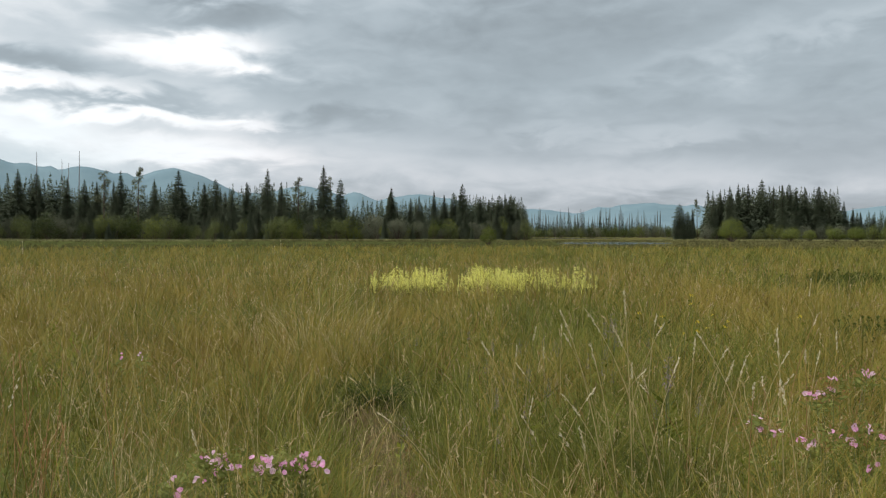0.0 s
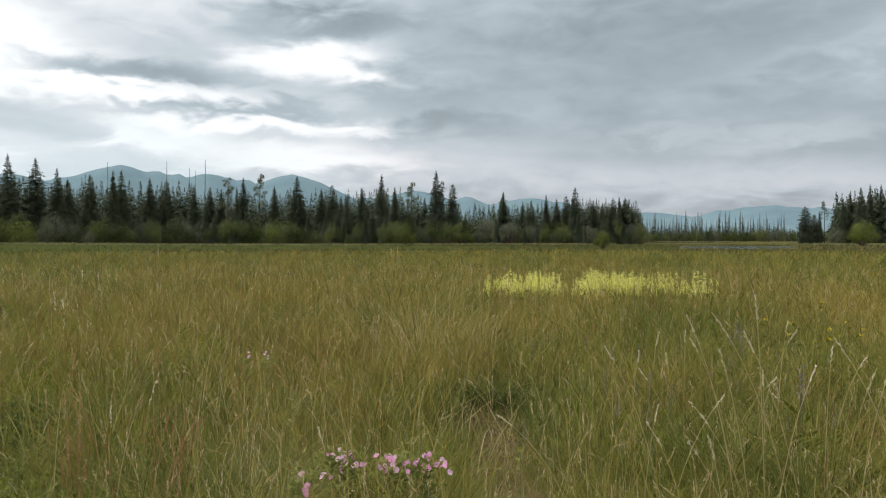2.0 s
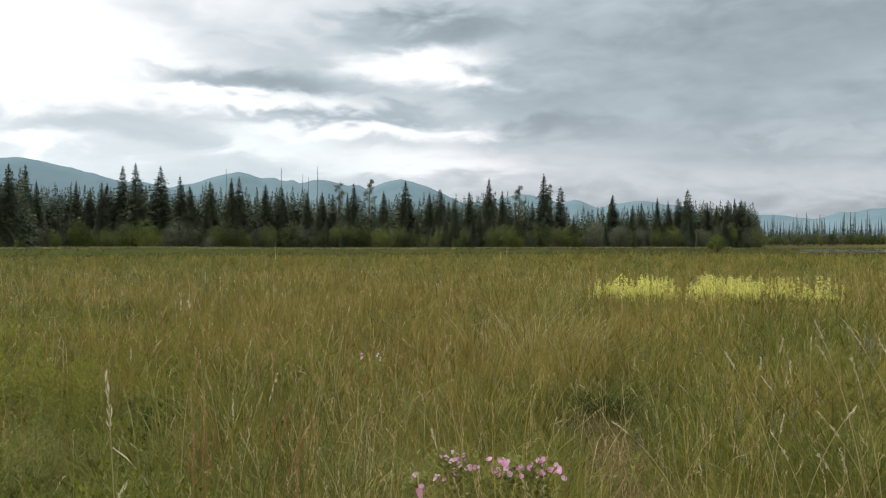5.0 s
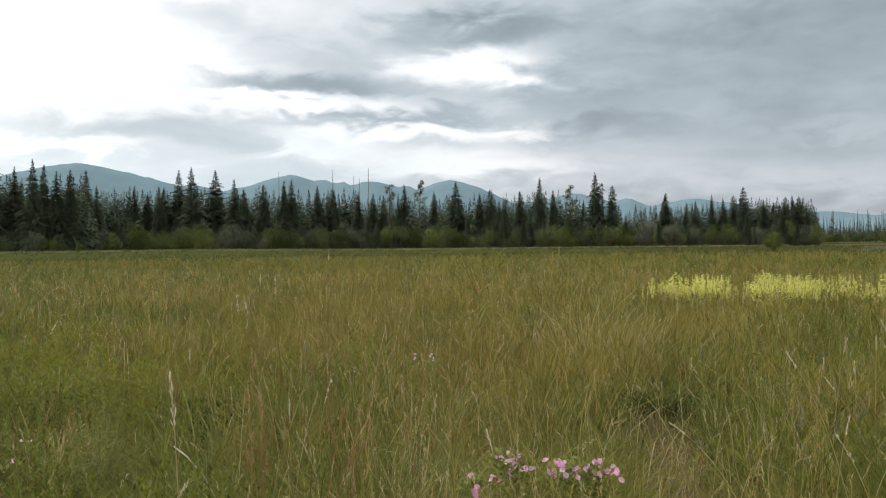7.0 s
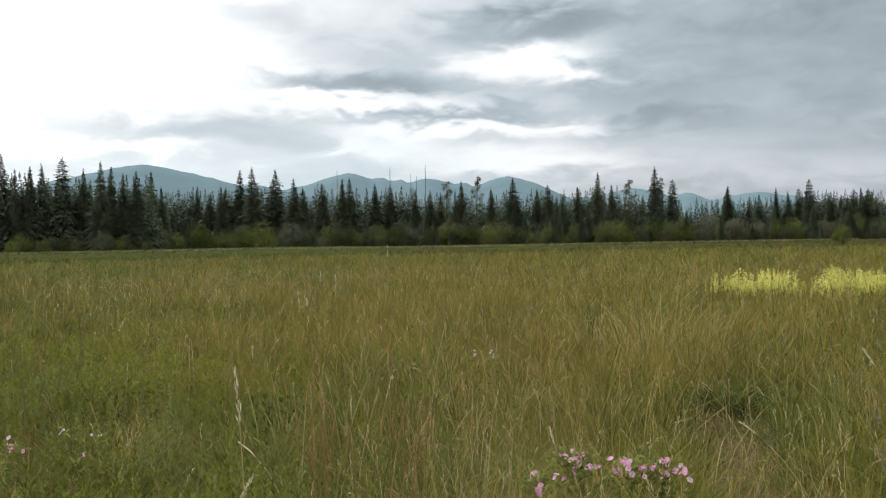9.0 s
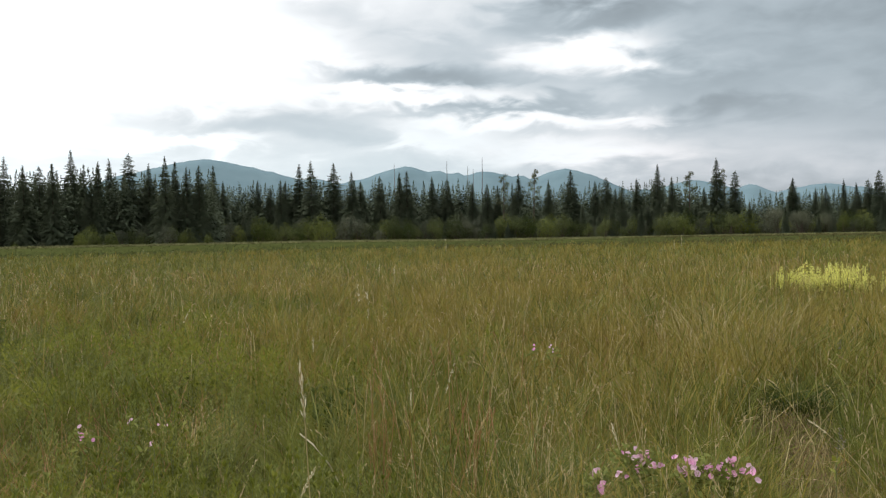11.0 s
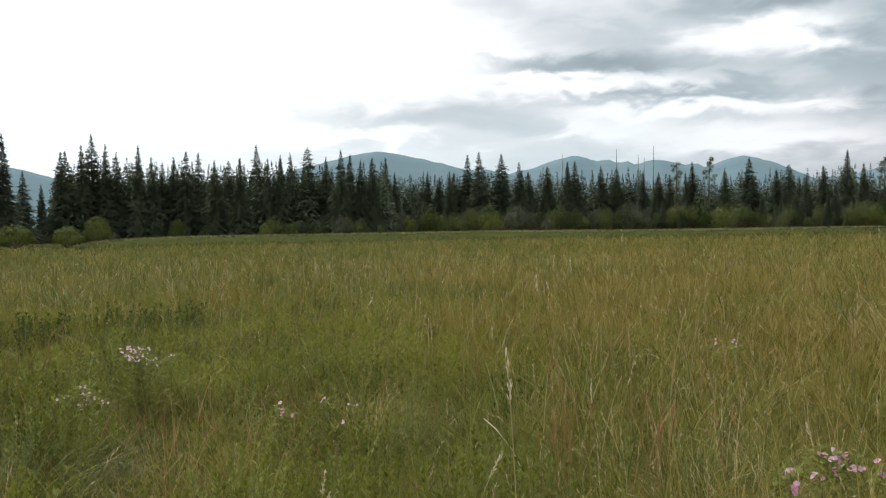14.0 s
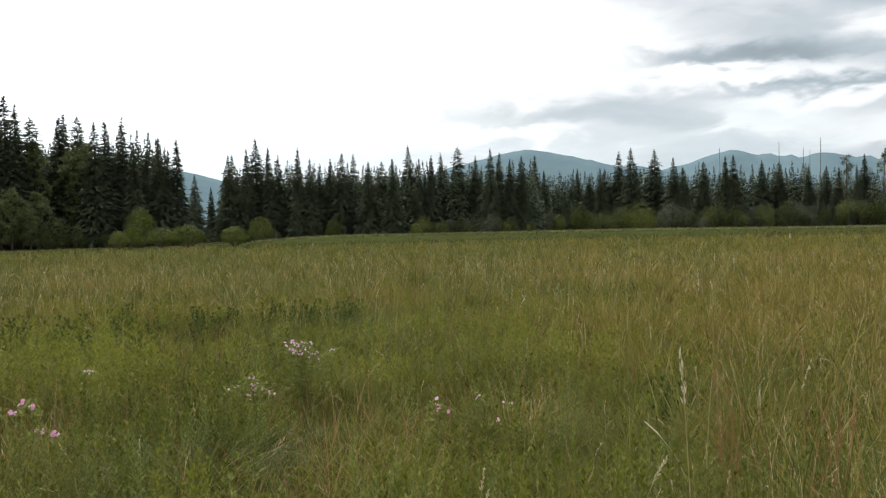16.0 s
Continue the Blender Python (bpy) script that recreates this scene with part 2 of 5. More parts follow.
# darker copy of spruce_needle: shade inside the stand is put into the colour
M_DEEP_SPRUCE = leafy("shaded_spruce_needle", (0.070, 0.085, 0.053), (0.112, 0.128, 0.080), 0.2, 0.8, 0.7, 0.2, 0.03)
M_PINE = leafy("pine_needle", (0.095, 0.108, 0.058), (0.170, 0.180, 0.098), 0.4, 0.8, 0.3, 0.2, 0.03, (0.0, 0.35, 0.0, 0.5), 0.7)
M_WILLOW = leafy("willow_leaf", (0.044, 0.056, 0.018), (0.130, 0.146, 0.050), 0.35, 0.7, 0.4, 0.25, 0.05, (0.30, 0.1, 1.0, 0.8), 1.2)
M_BUSH = leafy("bright_willow_leaf", (0.066, 0.087, 0.015), (0.164, 0.185, 0.041), 0.35, 0.7, 0.3, 0.5, 0.05, (0.30, 0.1, 1.0, 0.5), 0.8)
M_ASPEN = leafy("aspen_leaf", (0.085, 0.110, 0.044), (0.180, 0.200, 0.085), 0.4, 0.6, 0.4, 0.3, 0.1)
M_FAR_WOOD = leafy("distant_wood", (0.050, 0.066, 0.046), (0.100, 0.116, 0.078), 0.3, 0.8, 0.5, 0.03, 0.03)
M_BARK = rugged("conifer_bark", (0.045, 0.034, 0.026), (0.130, 0.100, 0.078), 2.0, 0.9, 0.5, 9.0)
M_DEAD = rugged("weathered_dead_wood", (0.150, 0.145, 0.145), (0.300, 0.290, 0.285), 1.0, 0.9, 0.3, 8.0)
M_CHAR = rugged("charred_dead_wood", (0.085, 0.088, 0.084), (0.170, 0.170, 0.162), 1.0, 0.9, 0.3, 8.0)
M_STEM = leafy("green_stem", (0.090, 0.110, 0.035), (0.170, 0.170, 0.070), 0.15, 0.6)
M_PINK = leafy("pink_petal", (0.560, 0.170, 0.370), (0.790, 0.420, 0.600), 0.4, 0.6, 0.1, 4.0)
M_PALE_PINK = leafy("pale_pink_petal", (0.580, 0.320, 0.440), (0.780, 0.540, 0.630), 0.4, 0.6, 0.1, 4.0)
M_PURPLE = leafy("faded_purple_petal", (0.150, 0.118, 0.098), (0.280, 0.225, 0.200), 0.3, 0.7)
M_YELLOW = leafy("yellow_flower", (0.457, 0.444, 0.083), (0.892, 0.846, 0.267), 0.35, 0.6)
M_GOLDEN_PETAL = leafy("golden_petal", (0.520, 0.360, 0.020), (0.760, 0.600, 0.060), 0.3, 0.6)
# haze over the forested ridges is put into this blue-grey base colour
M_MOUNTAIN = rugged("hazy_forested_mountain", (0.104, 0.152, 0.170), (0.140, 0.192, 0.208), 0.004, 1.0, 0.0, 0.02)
M_WILLOW_GREY = leafy("grey_willow_leaf", (0.056, 0.062, 0.038), (0.134, 0.138, 0.086), 0.35, 0.7, 0.4, 0.25, 0.05, (0.30, 0.1, 1.0, 0.8), 1.2)
M_WILLOW_BRIGHT = leafy("olive_willow_leaf", (0.043, 0.058, 0.014), (0.146, 0.162, 0.040), 0.35, 0.7, 0.4, 0.25, 0.05, (0.30, 0.1, 1.0, 0.8), 1.2)
M_FORB_GREY = leafy("grey_green_leaf", (0.107, 0.123, 0.026), (0.272, 0.287, 0.078), 0.4, 0.65, 0.3, 1.2, 0.1, None, 0.4)
M_WATER = water_material()

# ---------------------------------------------------------------- mesh helpers
def mesh_of(name, verts, *faces):
    """A mesh from an array of points and arrays of triangles or quads."""
    verts = np.asarray(verts, dtype=np.float32).reshape(-1, 3)
    faces = [np.asarray(f, dtype=np.int32) for f in faces if len(f)]
    me = bpy.data.meshes.new(name)
    loops = np.concatenate([f.ravel() for f in faces])
    sizes = np.concatenate([np.full(len(f), f.shape[1], dtype=np.int32) for f in faces])
    starts = np.concatenate([[0], np.cumsum(sizes)[:-1]]).astype(np.int32)
    me.vertices.add(len(verts))
    me.vertices.foreach_set("co", verts.ravel())
    me.loops.add(len(loops))
    me.loops.foreach_set("vertex_index", loops)
    me.polygons.add(len(sizes))
    me.polygons.foreach_set("loop_start", starts)
    me.polygons.foreach_set("loop_total", sizes)
    me.update(calc_edges=True)
    return me


def part(name, mesh, material, parent=None, label=""):
    ob = new(name, mesh)
    if not mesh.materials:
        mesh.materials.append(material)
    if parent:
        ob.parent = parent
    if label:
        ob["label"] = label
    return ob


def polar(az, r):
    """A place on the plan: bearing in degrees to the left of the first view, metres from the start."""
    a = np.radians(az)
    return -r * np.sin(a), r * np.cos(a)


def tube(points, radii, sides=5):
    """A tapered tube along points, ending in a tip: verts, quads, tris."""
    points = [Vector(p) for p in points]
    verts, quads = [], []
    for i, (p, r) in enumerate(zip(points, radii)):
        along = (points[min(i + 1, len(points) - 1)] - points[max(i - 1, 0)]).normalized()
        side = along.orthogonal().normalized()
        other = along.cross(side)
        for k in range(sides):
            a = 2 * math.pi * k / sides
            verts.append(p + (side * math.cos(a) + other * math.sin(a)) * float(r))
        if i:
            for k in range(sides):
                quads.append(((i - 1) * sides + k, (i - 1) * sides + (k + 1) % sides, i * sides + (k + 1) % sides, i * sides + k))
    return np.array([v[:] for v in verts]), np.array(quads)


def joined(pieces):
    """Several (verts, faces of one size) put into one."""
    verts, faces, n = [], [], 0
    for v, f in pieces:
        verts.append(v)
        faces.append(np.asarray(f) + n)
        n += len(v)
    return np.concatenate(verts), np.concatenate(faces)


def kites(root, along, across, length, width, fold=None, belly=0.5):
    """Leaf shapes, four points and two triangles each, for arrays of roots and directions."""
    n = len(root)
    length, width = np.broadcast_to(length, (n,))[:, None], np.broadcast_to(width, (n,))[:, None]
    mid = root + along * length * belly
    if fold is not None:
        mid = mid + fold
    v = np.stack([root, mid + across * width / 2, root + along * length, mid - across * width / 2], 1).reshape(-1, 3)
    i = np.arange(n)[:, None] * 4
    return v, np.concatenate([i + np.array([[0, 1, 2]]), i + np.array([[0, 2, 3]])])


def directions(rng, n, low=-1.0, high=1.0):
    z, a = rng.uniform(low, high, n), rng.uniform(0, 2 * np.pi, n)
    s = np.sqrt(1 - z * z)
    return np.stack([s * np.cos(a), s * np.sin(a), z], 1)


def sideways(rng, d):
    """A random unit vector across each direction."""
    v = np.cross(d, directions(rng, len(d)))
    return v / np.maximum(np.linalg.norm(v, axis=1, keepdims=True), 1e-6)


def blades(rng, x, y, height, width, bend, levels=2, z=0.0, lean=None, tilt=0.22):
    """Grass blades that rise from (x, y), bend over and end in a point: verts, quads, tris."""
    n = len(x)
    t = np.linspace(0, 1, levels + 1)[None, :]
    lean = rng.uniform(0, 2 * np.pi, n)[:, None] if lean is None else np.asarray(lean)[:, None]
    turn = rng.uniform(0, np.pi, n)[:, None]
    h, b = np.asarray(height)[:, None], np.asarray(bend)[:, None]
    tilt = np.abs(rng.normal(0, 1, n))[:, None] * tilt
    out = h * (b * t ** 1.8 + tilt * t)
    up = h * (t - 0.45 * b * t ** 2.4)
    kink = rng.normal(0, 0.02, (n, levels + 1)) * h * t
    cx, cy, cz = x[:, None] + np.cos(lean) * out + kink, y[:, None] + np.sin(lean) * out - kink, np.broadcast_to(z, (n,))[:, None] + up
    w = np.asarray(width)[:, None] * (1 - t) ** 0.6 / 2
    sx, sy = np.cos(turn) * w, np.sin(turn) * w
    left, right = np.stack([cx - sx, cy - sy, cz], 2), np.stack([cx + sx, cy + sy, cz], 2)
    body = np.stack([left[:, :-1], right[:, :-1]], 2).reshape(n, levels * 2, 3)
    v = np.concatenate([body, left[:, -1:]], 1)
    k = levels * 2 + 1
    i = np.arange(n)[:, None] * k
    quads = [i + np.array([[2 * j, 2 * j + 1, 2 * j + 3, 2 * j + 2]]) for j in range(levels - 1)]
    return v.reshape(-1, 3), np.concatenate(quads) if quads else np.zeros((0, 4), int), i + np.array([[k - 3, k - 2, k - 1]])


STOCK = {}


def place(kind, build, m, label=""):
    """Set out a thing of this kind: the first is built, the others copy it."""
    if kind not in STOCK:
        STOCK[kind] = build()
        STOCK[kind].matrix_basis = m
        ob = STOCK[kind]
    else:
        s = STOCK[kind].matrix_basis.to_scale()
        ob = copy_thing(STOCK[kind], m @ Matrix.Diagonal((1 / s.x, 1 / s.y, 1 / s.z, 1)))
    if label:
        ob["label"] = label
    return ob


def stand(x, y, scale, turn, wide=1.0, z=0.0, lean=0.0):
    return Matrix.Translation((x, y, z)) @ Matrix.Rotation(radians(lean), 4, "X") @ Matrix.Rotation(radians(turn), 4, "Z") @ Matrix.Diagonal((scale * wide, scale * wide, scale, 1))

# ---------------------------------------------------------------- ground, water, mountains
def build_ground():
    rings = np.concatenate([np.linspace(0, 30, 31), np.geomspace(32, 4800, 40)])
    n = 96
    a = np.linspace(0, 2 * np.pi, n, endpoint=False)
    verts = [(0, 0, 0)]
    for r in rings[1:]:
        for b in a:
            x, y = r * math.cos(b), r * math.sin(b)
            verts.append((x, y, 0.05 * noise.noise((x * 0.3, y * 0.3, 0)) if r < 90 else 0.0))
    quads = []
    for i in range(len(rings) - 2):
        for k in range(n):
            quads.append((1 + i * n + k, 1 + (i + 1) * n + k, 1 + (i + 1) * n + (k + 1) % n, 1 + i * n + (k + 1) % n))
    tris = [(0, 1 + k, 1 + (k + 1) % n) for k in range(n)]
    tagged(part("ground", mesh_of("ground", verts, np.array(tris), np.array(quads)), M_SOIL), "brown earth and matted dead grass of a flat meadow", "ground", kind="structure")


def build_pond(name, az0, az1, r0, r1, seed):
    rng = np.random.default_rng(seed)
    n = 40
    az = np.linspace(az0, az1, n)
    swell = np.sin(np.linspace(0, np.pi, n)) ** 0.5
    wob = np.interp(np.arange(n), np.arange(0, n, 4), rng.uniform(-1, 1, len(np.arange(0, n, 4))))
    mid, half = (r0 + r1) / 2, (r1 - r0) / 2
    near, far = mid - half * swell * (1 + 0.25 * wob), mid + half * swell
    nx, ny = polar(az, near)
    fx, fy = polar(az, far)
    v = np.concatenate([np.stack([nx, ny, np.full(n, 0.03)], 1), np.stack([fx, fy, np.full(n, 0.03)], 1)])
    q = [(i, i + n, i + n + 1, i + 1) for i in range(n - 1)]
    tagged(part(name, mesh_of(name, v, np.array(q)), M_WATER), "still grey water reflecting the overcast sky", "water", kind="structure")


# bearing, height in degrees, half width of each summit
SUMMITS = [(75, 5.4, 11), (64.5, 4.2, 5.5), (41.5, 5.25, 8.5), (28.4, 4.66, 5.6), (23.0, 4.25, 5.4), (17.7, 4.3, 4.6), (9.4, 3.25, 4.6), (1.8, 2.75, 4.8),
           (-5.5, 1.75, 6.0), (-13.6, 2.1, 5.5), (-20, 1.6, 6), (-31, 2.0, 8), (-48, 2.6, 9), (95, 4.6, 12), (115, 4.0, 14), (34.5, 3.95, 5.0),
           (37.2, 4.42, 2.6), (31.8, 3.9, 2.4), (26.2, 4.4, 2.6), (24.9, 4.25, 2.2), (20.6, 3.95, 2.2), (14.6, 3.1, 2.4), (12.6, 2.8, 2.6), (6.0, 2.85, 2.6), (-0.4, 2.45, 2.4), (-10.6, 1.85, 2.4), (-16.4, 1.95, 2.4)]


def ridge(az):
    best = 1.25
    for a, h, w in SUMMITS:
        d = abs(az - a) / w
        best = max(best, h * (1 - 0.42 * d ** 1.35))
    return best


def build_mountains():
    az = np.arange(-70, 130, 0.4)
    depth = [3150, 3350, 3550, 3750, 3900, 4000, 4150, 4400]
    share = [0.0, 0.22, 0.45, 0.70, 0.88, 1.0, 0.8, 0.0]
    verts = []
    for r, s in zip(depth, share):
        for a in az:
            top = 4000 * math.tan(radians(ridge(a)))
            x, y = polar(a, r)
            spur = noise.fractal((a * 0.35, r * 0.004, 0), 1.0, 2.0, 4) * 22 * (1 - abs(2 * s - 1)) * (1.0 if s < 1 else 0.0)
            crest = noise.fractal((a * 0.8, 3, 0), 1.0, 2.0, 5) * 7.0 if s > 0.8 else 0.0
            verts.append((x, y, max(0.0, top * s + spur + crest)))
    n = len(az)
    quads = [(i * n + k, i * n + k + 1, (i + 1) * n + k + 1, (i + 1) * n + k) for i in range(len(depth) - 1) for k in range(n - 1)]
    me = mesh_of("mountain_range", verts, np.array(quads))
    me.polygons.foreach_set("use_smooth", np.ones(len(me.polygons), dtype=bool))
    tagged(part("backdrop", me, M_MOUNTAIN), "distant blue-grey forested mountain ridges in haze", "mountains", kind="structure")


def bank_height(az, r):
    """A low sedge-grown rise before the forest, highest towards the left."""
    crest = np.interp(az, [-8, 4, 24, 34, 46, 54, 57, 61], [0.0, 0.3, 0.5, 0.8, 0.8, 0.85, 0.7, 0.0])
    return crest * np.exp(-((r - 152) / 17.0) ** 2)


def build_bank():
    az, rs = np.arange(-8, 62.5, 0.5), np.linspace(112, 192, 17)
    verts = []
    for r in rs:
        for a in az:
            x, y = polar(a, r)
            verts.append((x, y, 0.004 + float(bank_height(a, r)) * (1 + 0.25 * noise.noise((x * 0.06, y * 0.06, 3)))))
    n = len(az)
    quads = [(i * n + k, i * n + k + 1, (i + 1) * n + k + 1, (i + 1) * n + k) for i in range(len(rs) - 1) for k in range(n - 1)]
    me = mesh_of("bank", verts, np.array(quads))
    me.polygons.foreach_set("use_smooth", np.ones(len(me.polygons), dtype=bool))
    tagged(part("bank", me, M_BANK), "low sedge-grown bank before the forest", "bank", kind="structure")


build_ground()
build_bank()
build_pond("water", -7.6, -15.2, 134, 172, 4)
build_pond("water", -4.5, -12.0, 290, 350, 5)
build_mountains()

# ---------------------------------------------------------------- trees and bushes
def bough(rng, root, a, reach, slope, m, wide=0.46):
    """Conifer boughs: pointed sprays set along sagging limbs that run out at bearings a."""
    n = len(root)
    a, reach, slope = np.repeat(a, m), np.repeat(reach, m), np.repeat(slope, m)
    s = (np.tile(np.arange(m), n) + rng.uniform(0.1, 0.9, n * m)) / m
    s = s ** 0.7
    p = np.repeat(root, m, 0) + np.stack([np.cos(a) * reach * s, np.sin(a) * reach * s, reach * (slope * s - 0.22 * s * s + 0.10 * s ** 4)], 1)
    b = a + rng.choice([-1, 1], n * m) * (1.05 - 0.95 * s) * rng.uniform(0.5, 1.0, n * m)
    d = np.stack([np.cos(b), np.sin(b), slope - 0.15 + rng.normal(0, 0.22, n * m)], 1)
    d /= np.linalg.norm(d, axis=1, keepdims=True)
    roll = rng.normal(0, 0.75, n * m)[:, None]
    flat = np.stack([-np.sin(b), np.cos(b), np.zeros(n * m)], 1)
    side = flat * np.cos(roll) + np.array([0.0, 0.0, 1.0]) * np.sin(roll)
    long = (0.24 * reach + 0.22) * (1.15 - 0.55 * s) * rng.uniform(0.75, 1.25, n * m)
    half = (wide * long + 0.06)[:, None] / 2
    v = np.stack([p + side * half, p - side * half, p + d * long[:, None]], 1).reshape(-1, 3)
    return v, np.arange(n * m * 3).reshape(-1, 3)


def spruce(seed, girth, whorls, arms, taper=0.82, name="spruce_tree", label="tall dark green spruce with a pointed spire"):
    """A spire-shaped conifer 18 m high."""
    rng = np.random.default_rng(seed)
    H = 18.0
    tree = new(name)
    sway = rng.uniform(-0.15, 0.15, 2)
    v, q = tube([(0, 0, -0.2), (sway[0] * 0.3, 0, H * 0.35), (sway[0], sway[1], H * 0.7), (sway[0], sway[1], H)], [0.24, 0.17, 0.09, 0.012], 6)
    part("trunk", mesh_of("trunk", v, q), M_BARK, tree, "straight grey-brown trunk")
    bits = []
    for i in range(whorls):
        u = min(1.0, max(0.0, (i + rng.uniform(-0.35, 0.35)) / (whorls - 1)))
        z = H * (0.03 + 0.95 * u)
        reach = girth * H * ((1 - u) ** taper + 0.012) * rng.uniform(0.74, 1.12) * (0.80 + 0.20 * min(1, u / 0.15)) + 0.10 * (1 - u)
        n = max(4, int(arms * (1 - 0.5 * u)))
        a = rng.uniform(0, 2 * np.pi) + np.arange(n) * 2 * np.pi / n + rng.normal(0, 0.25, n)
        root = np.stack([np.full(n, sway[0] * u), np.full(n, sway[1] * u), z + rng.normal(0, 0.12, n)], 1)
        bits.append(bough(rng, root, a, reach * rng.uniform(0.55, 1.12, n), -0.42 + 0.55 * u + rng.normal(0, 0.12, n), 13 if u < 0.8 else 7, 0.36))
    bits.append(mantle(rng, 0, 0, H * 0.98, girth * H * 0.75, taper, 1800, 0.40, 0.78))
    v, f = joined(bits)
    part("crown", mesh_of("crown", v, f), M_SPRUCE, tree, "dense dark green drooping boughs")
    return tagged(tree, label, "tree", "conifers of the forest edge")


def mantle(rng, x, y, h, radius, taper, n, near, size):
    """The close inner mass of a conifer crown: ragged sprays that hang outwards all round."""
    u = 1 - (1 - (np.arange(n) + rng.uniform(0, 1, n)) / n) ** (1 / (1 + taper))
    u = np.where(rng.uniform(0, 1, n) < 0.4, rng.uniform(0, 1, n), u)
    a = rng.uniform(0, 2 * np.pi, n)
    full = radius * (1 - u) ** taper * np.minimum(1, 0.7 + 2 * u)
    d = full * rng.uniform(near, 1.0, n)
    p = np.stack([x + np.cos(a) * d, y + np.sin(a) * d, h * (0.035 + 0.955 * u)], 1)
    b = a + rng.normal(0, 0.5, n)
    out = np.stack([np.cos(b), np.sin(b), -0.7 + 0.6 * u + rng.normal(0, 0.35, n)], 1)
    out /= np.linalg.norm(out, axis=1, keepdims=True)
    roll = rng.normal(0, 0.5, n)[:, None]
    side = np.stack([-np.sin(b), np.cos(b), np.zeros(n)], 1) * np.cos(roll) + np.array([0.0, 0.0, 1.0]) * np.sin(roll)
    long = size * (0.26 + 0.74 * (1 - u)) * rng.uniform(0.7, 1.3, n)
    half = (0.40 * long * rng.uniform(0.8, 1.3, n))[:, None]
    back = p - out * long[:, None] * 0.35
    v = np.stack([back + side * half, back - side * half, p + out * long[:, None] * 0.65], 1).reshape(-1, 3)
    return v, np.arange(n * 3).reshape(-1, 3)


def tuft(rng, centre, size, n, slim=0.45):
    """A ball of needle or leaf sprays."""
    d = directions(rng, n, -0.6, 1.0)
    root = centre + d * size * rng.uniform(0.05, 0.5, (n, 1))
    return kites(root, d, sideways(rng, d), size * rng.uniform(0.4, 0.9, n), size * slim * rng.uniform(0.7, 1.25, n))


def pine(seed, bare, clumps, spread):
    """A lodgepole pine 18 m high with rounded tufts; bare: share of the trunk without boughs."""
    rng = np.random.default_rng(seed)
    H = 18.0
    tree = new("pine_tree")
    bow = rng.uniform(-0.5, 0.5, 2)
    trunk = [Vector((bow[0] * t * t, bow[1] * t * t, H * t * 0.97)) for t in (0, 0.3, 0.6, 0.85, 1)]
    pieces = [tube(trunk, [0.20, 0.16, 0.11, 0.06, 0.015], 6)]
    bits = []
    for i in range(clumps):
        u = bare + (1 - bare) * (i + rng.uniform(0, 1)) / clumps
        a, reach = rng.uniform(0, 2 * np.pi), H * spread * rng.uniform(0.25, 1.0) * min(1.0, 1.15 - 0.75 * ((u - bare) / (1 - bare)) ** 2)
        foot = np.array([bow[0] * u * u, bow[1] * u * u, H * u * 0.94])
        tip = foot + np.array([math.cos(a) * reach, math.sin(a) * reach, reach * rng.uniform(0.1, 0.5)])
        pieces.append(tube([foot, (foot + tip) / 2 - np.array([0, 0, 0.08 * reach]), tip], [0.05, 0.035, 0.01], 3))
        for k in range(2):
            bits.append(tuft(rng, tip * (1 - 0.35 * k) + foot * 0.35 * k, rng.uniform(0.55, 0.95), 22, 0.22))
    v, q = joined(pieces)
    part("trunk", mesh_of("trunk", v, q), M_BARK, tree, "slender trunk with thin limbs")
    v, f = joined(bits)
    part("crown", mesh_of("crown", v, f), M_PINE, tree, "tufted olive-green needle clumps")
    return tagged(tree, "lodgepole pine with a rounded tufted crown", "tree", "conifers of the forest edge")


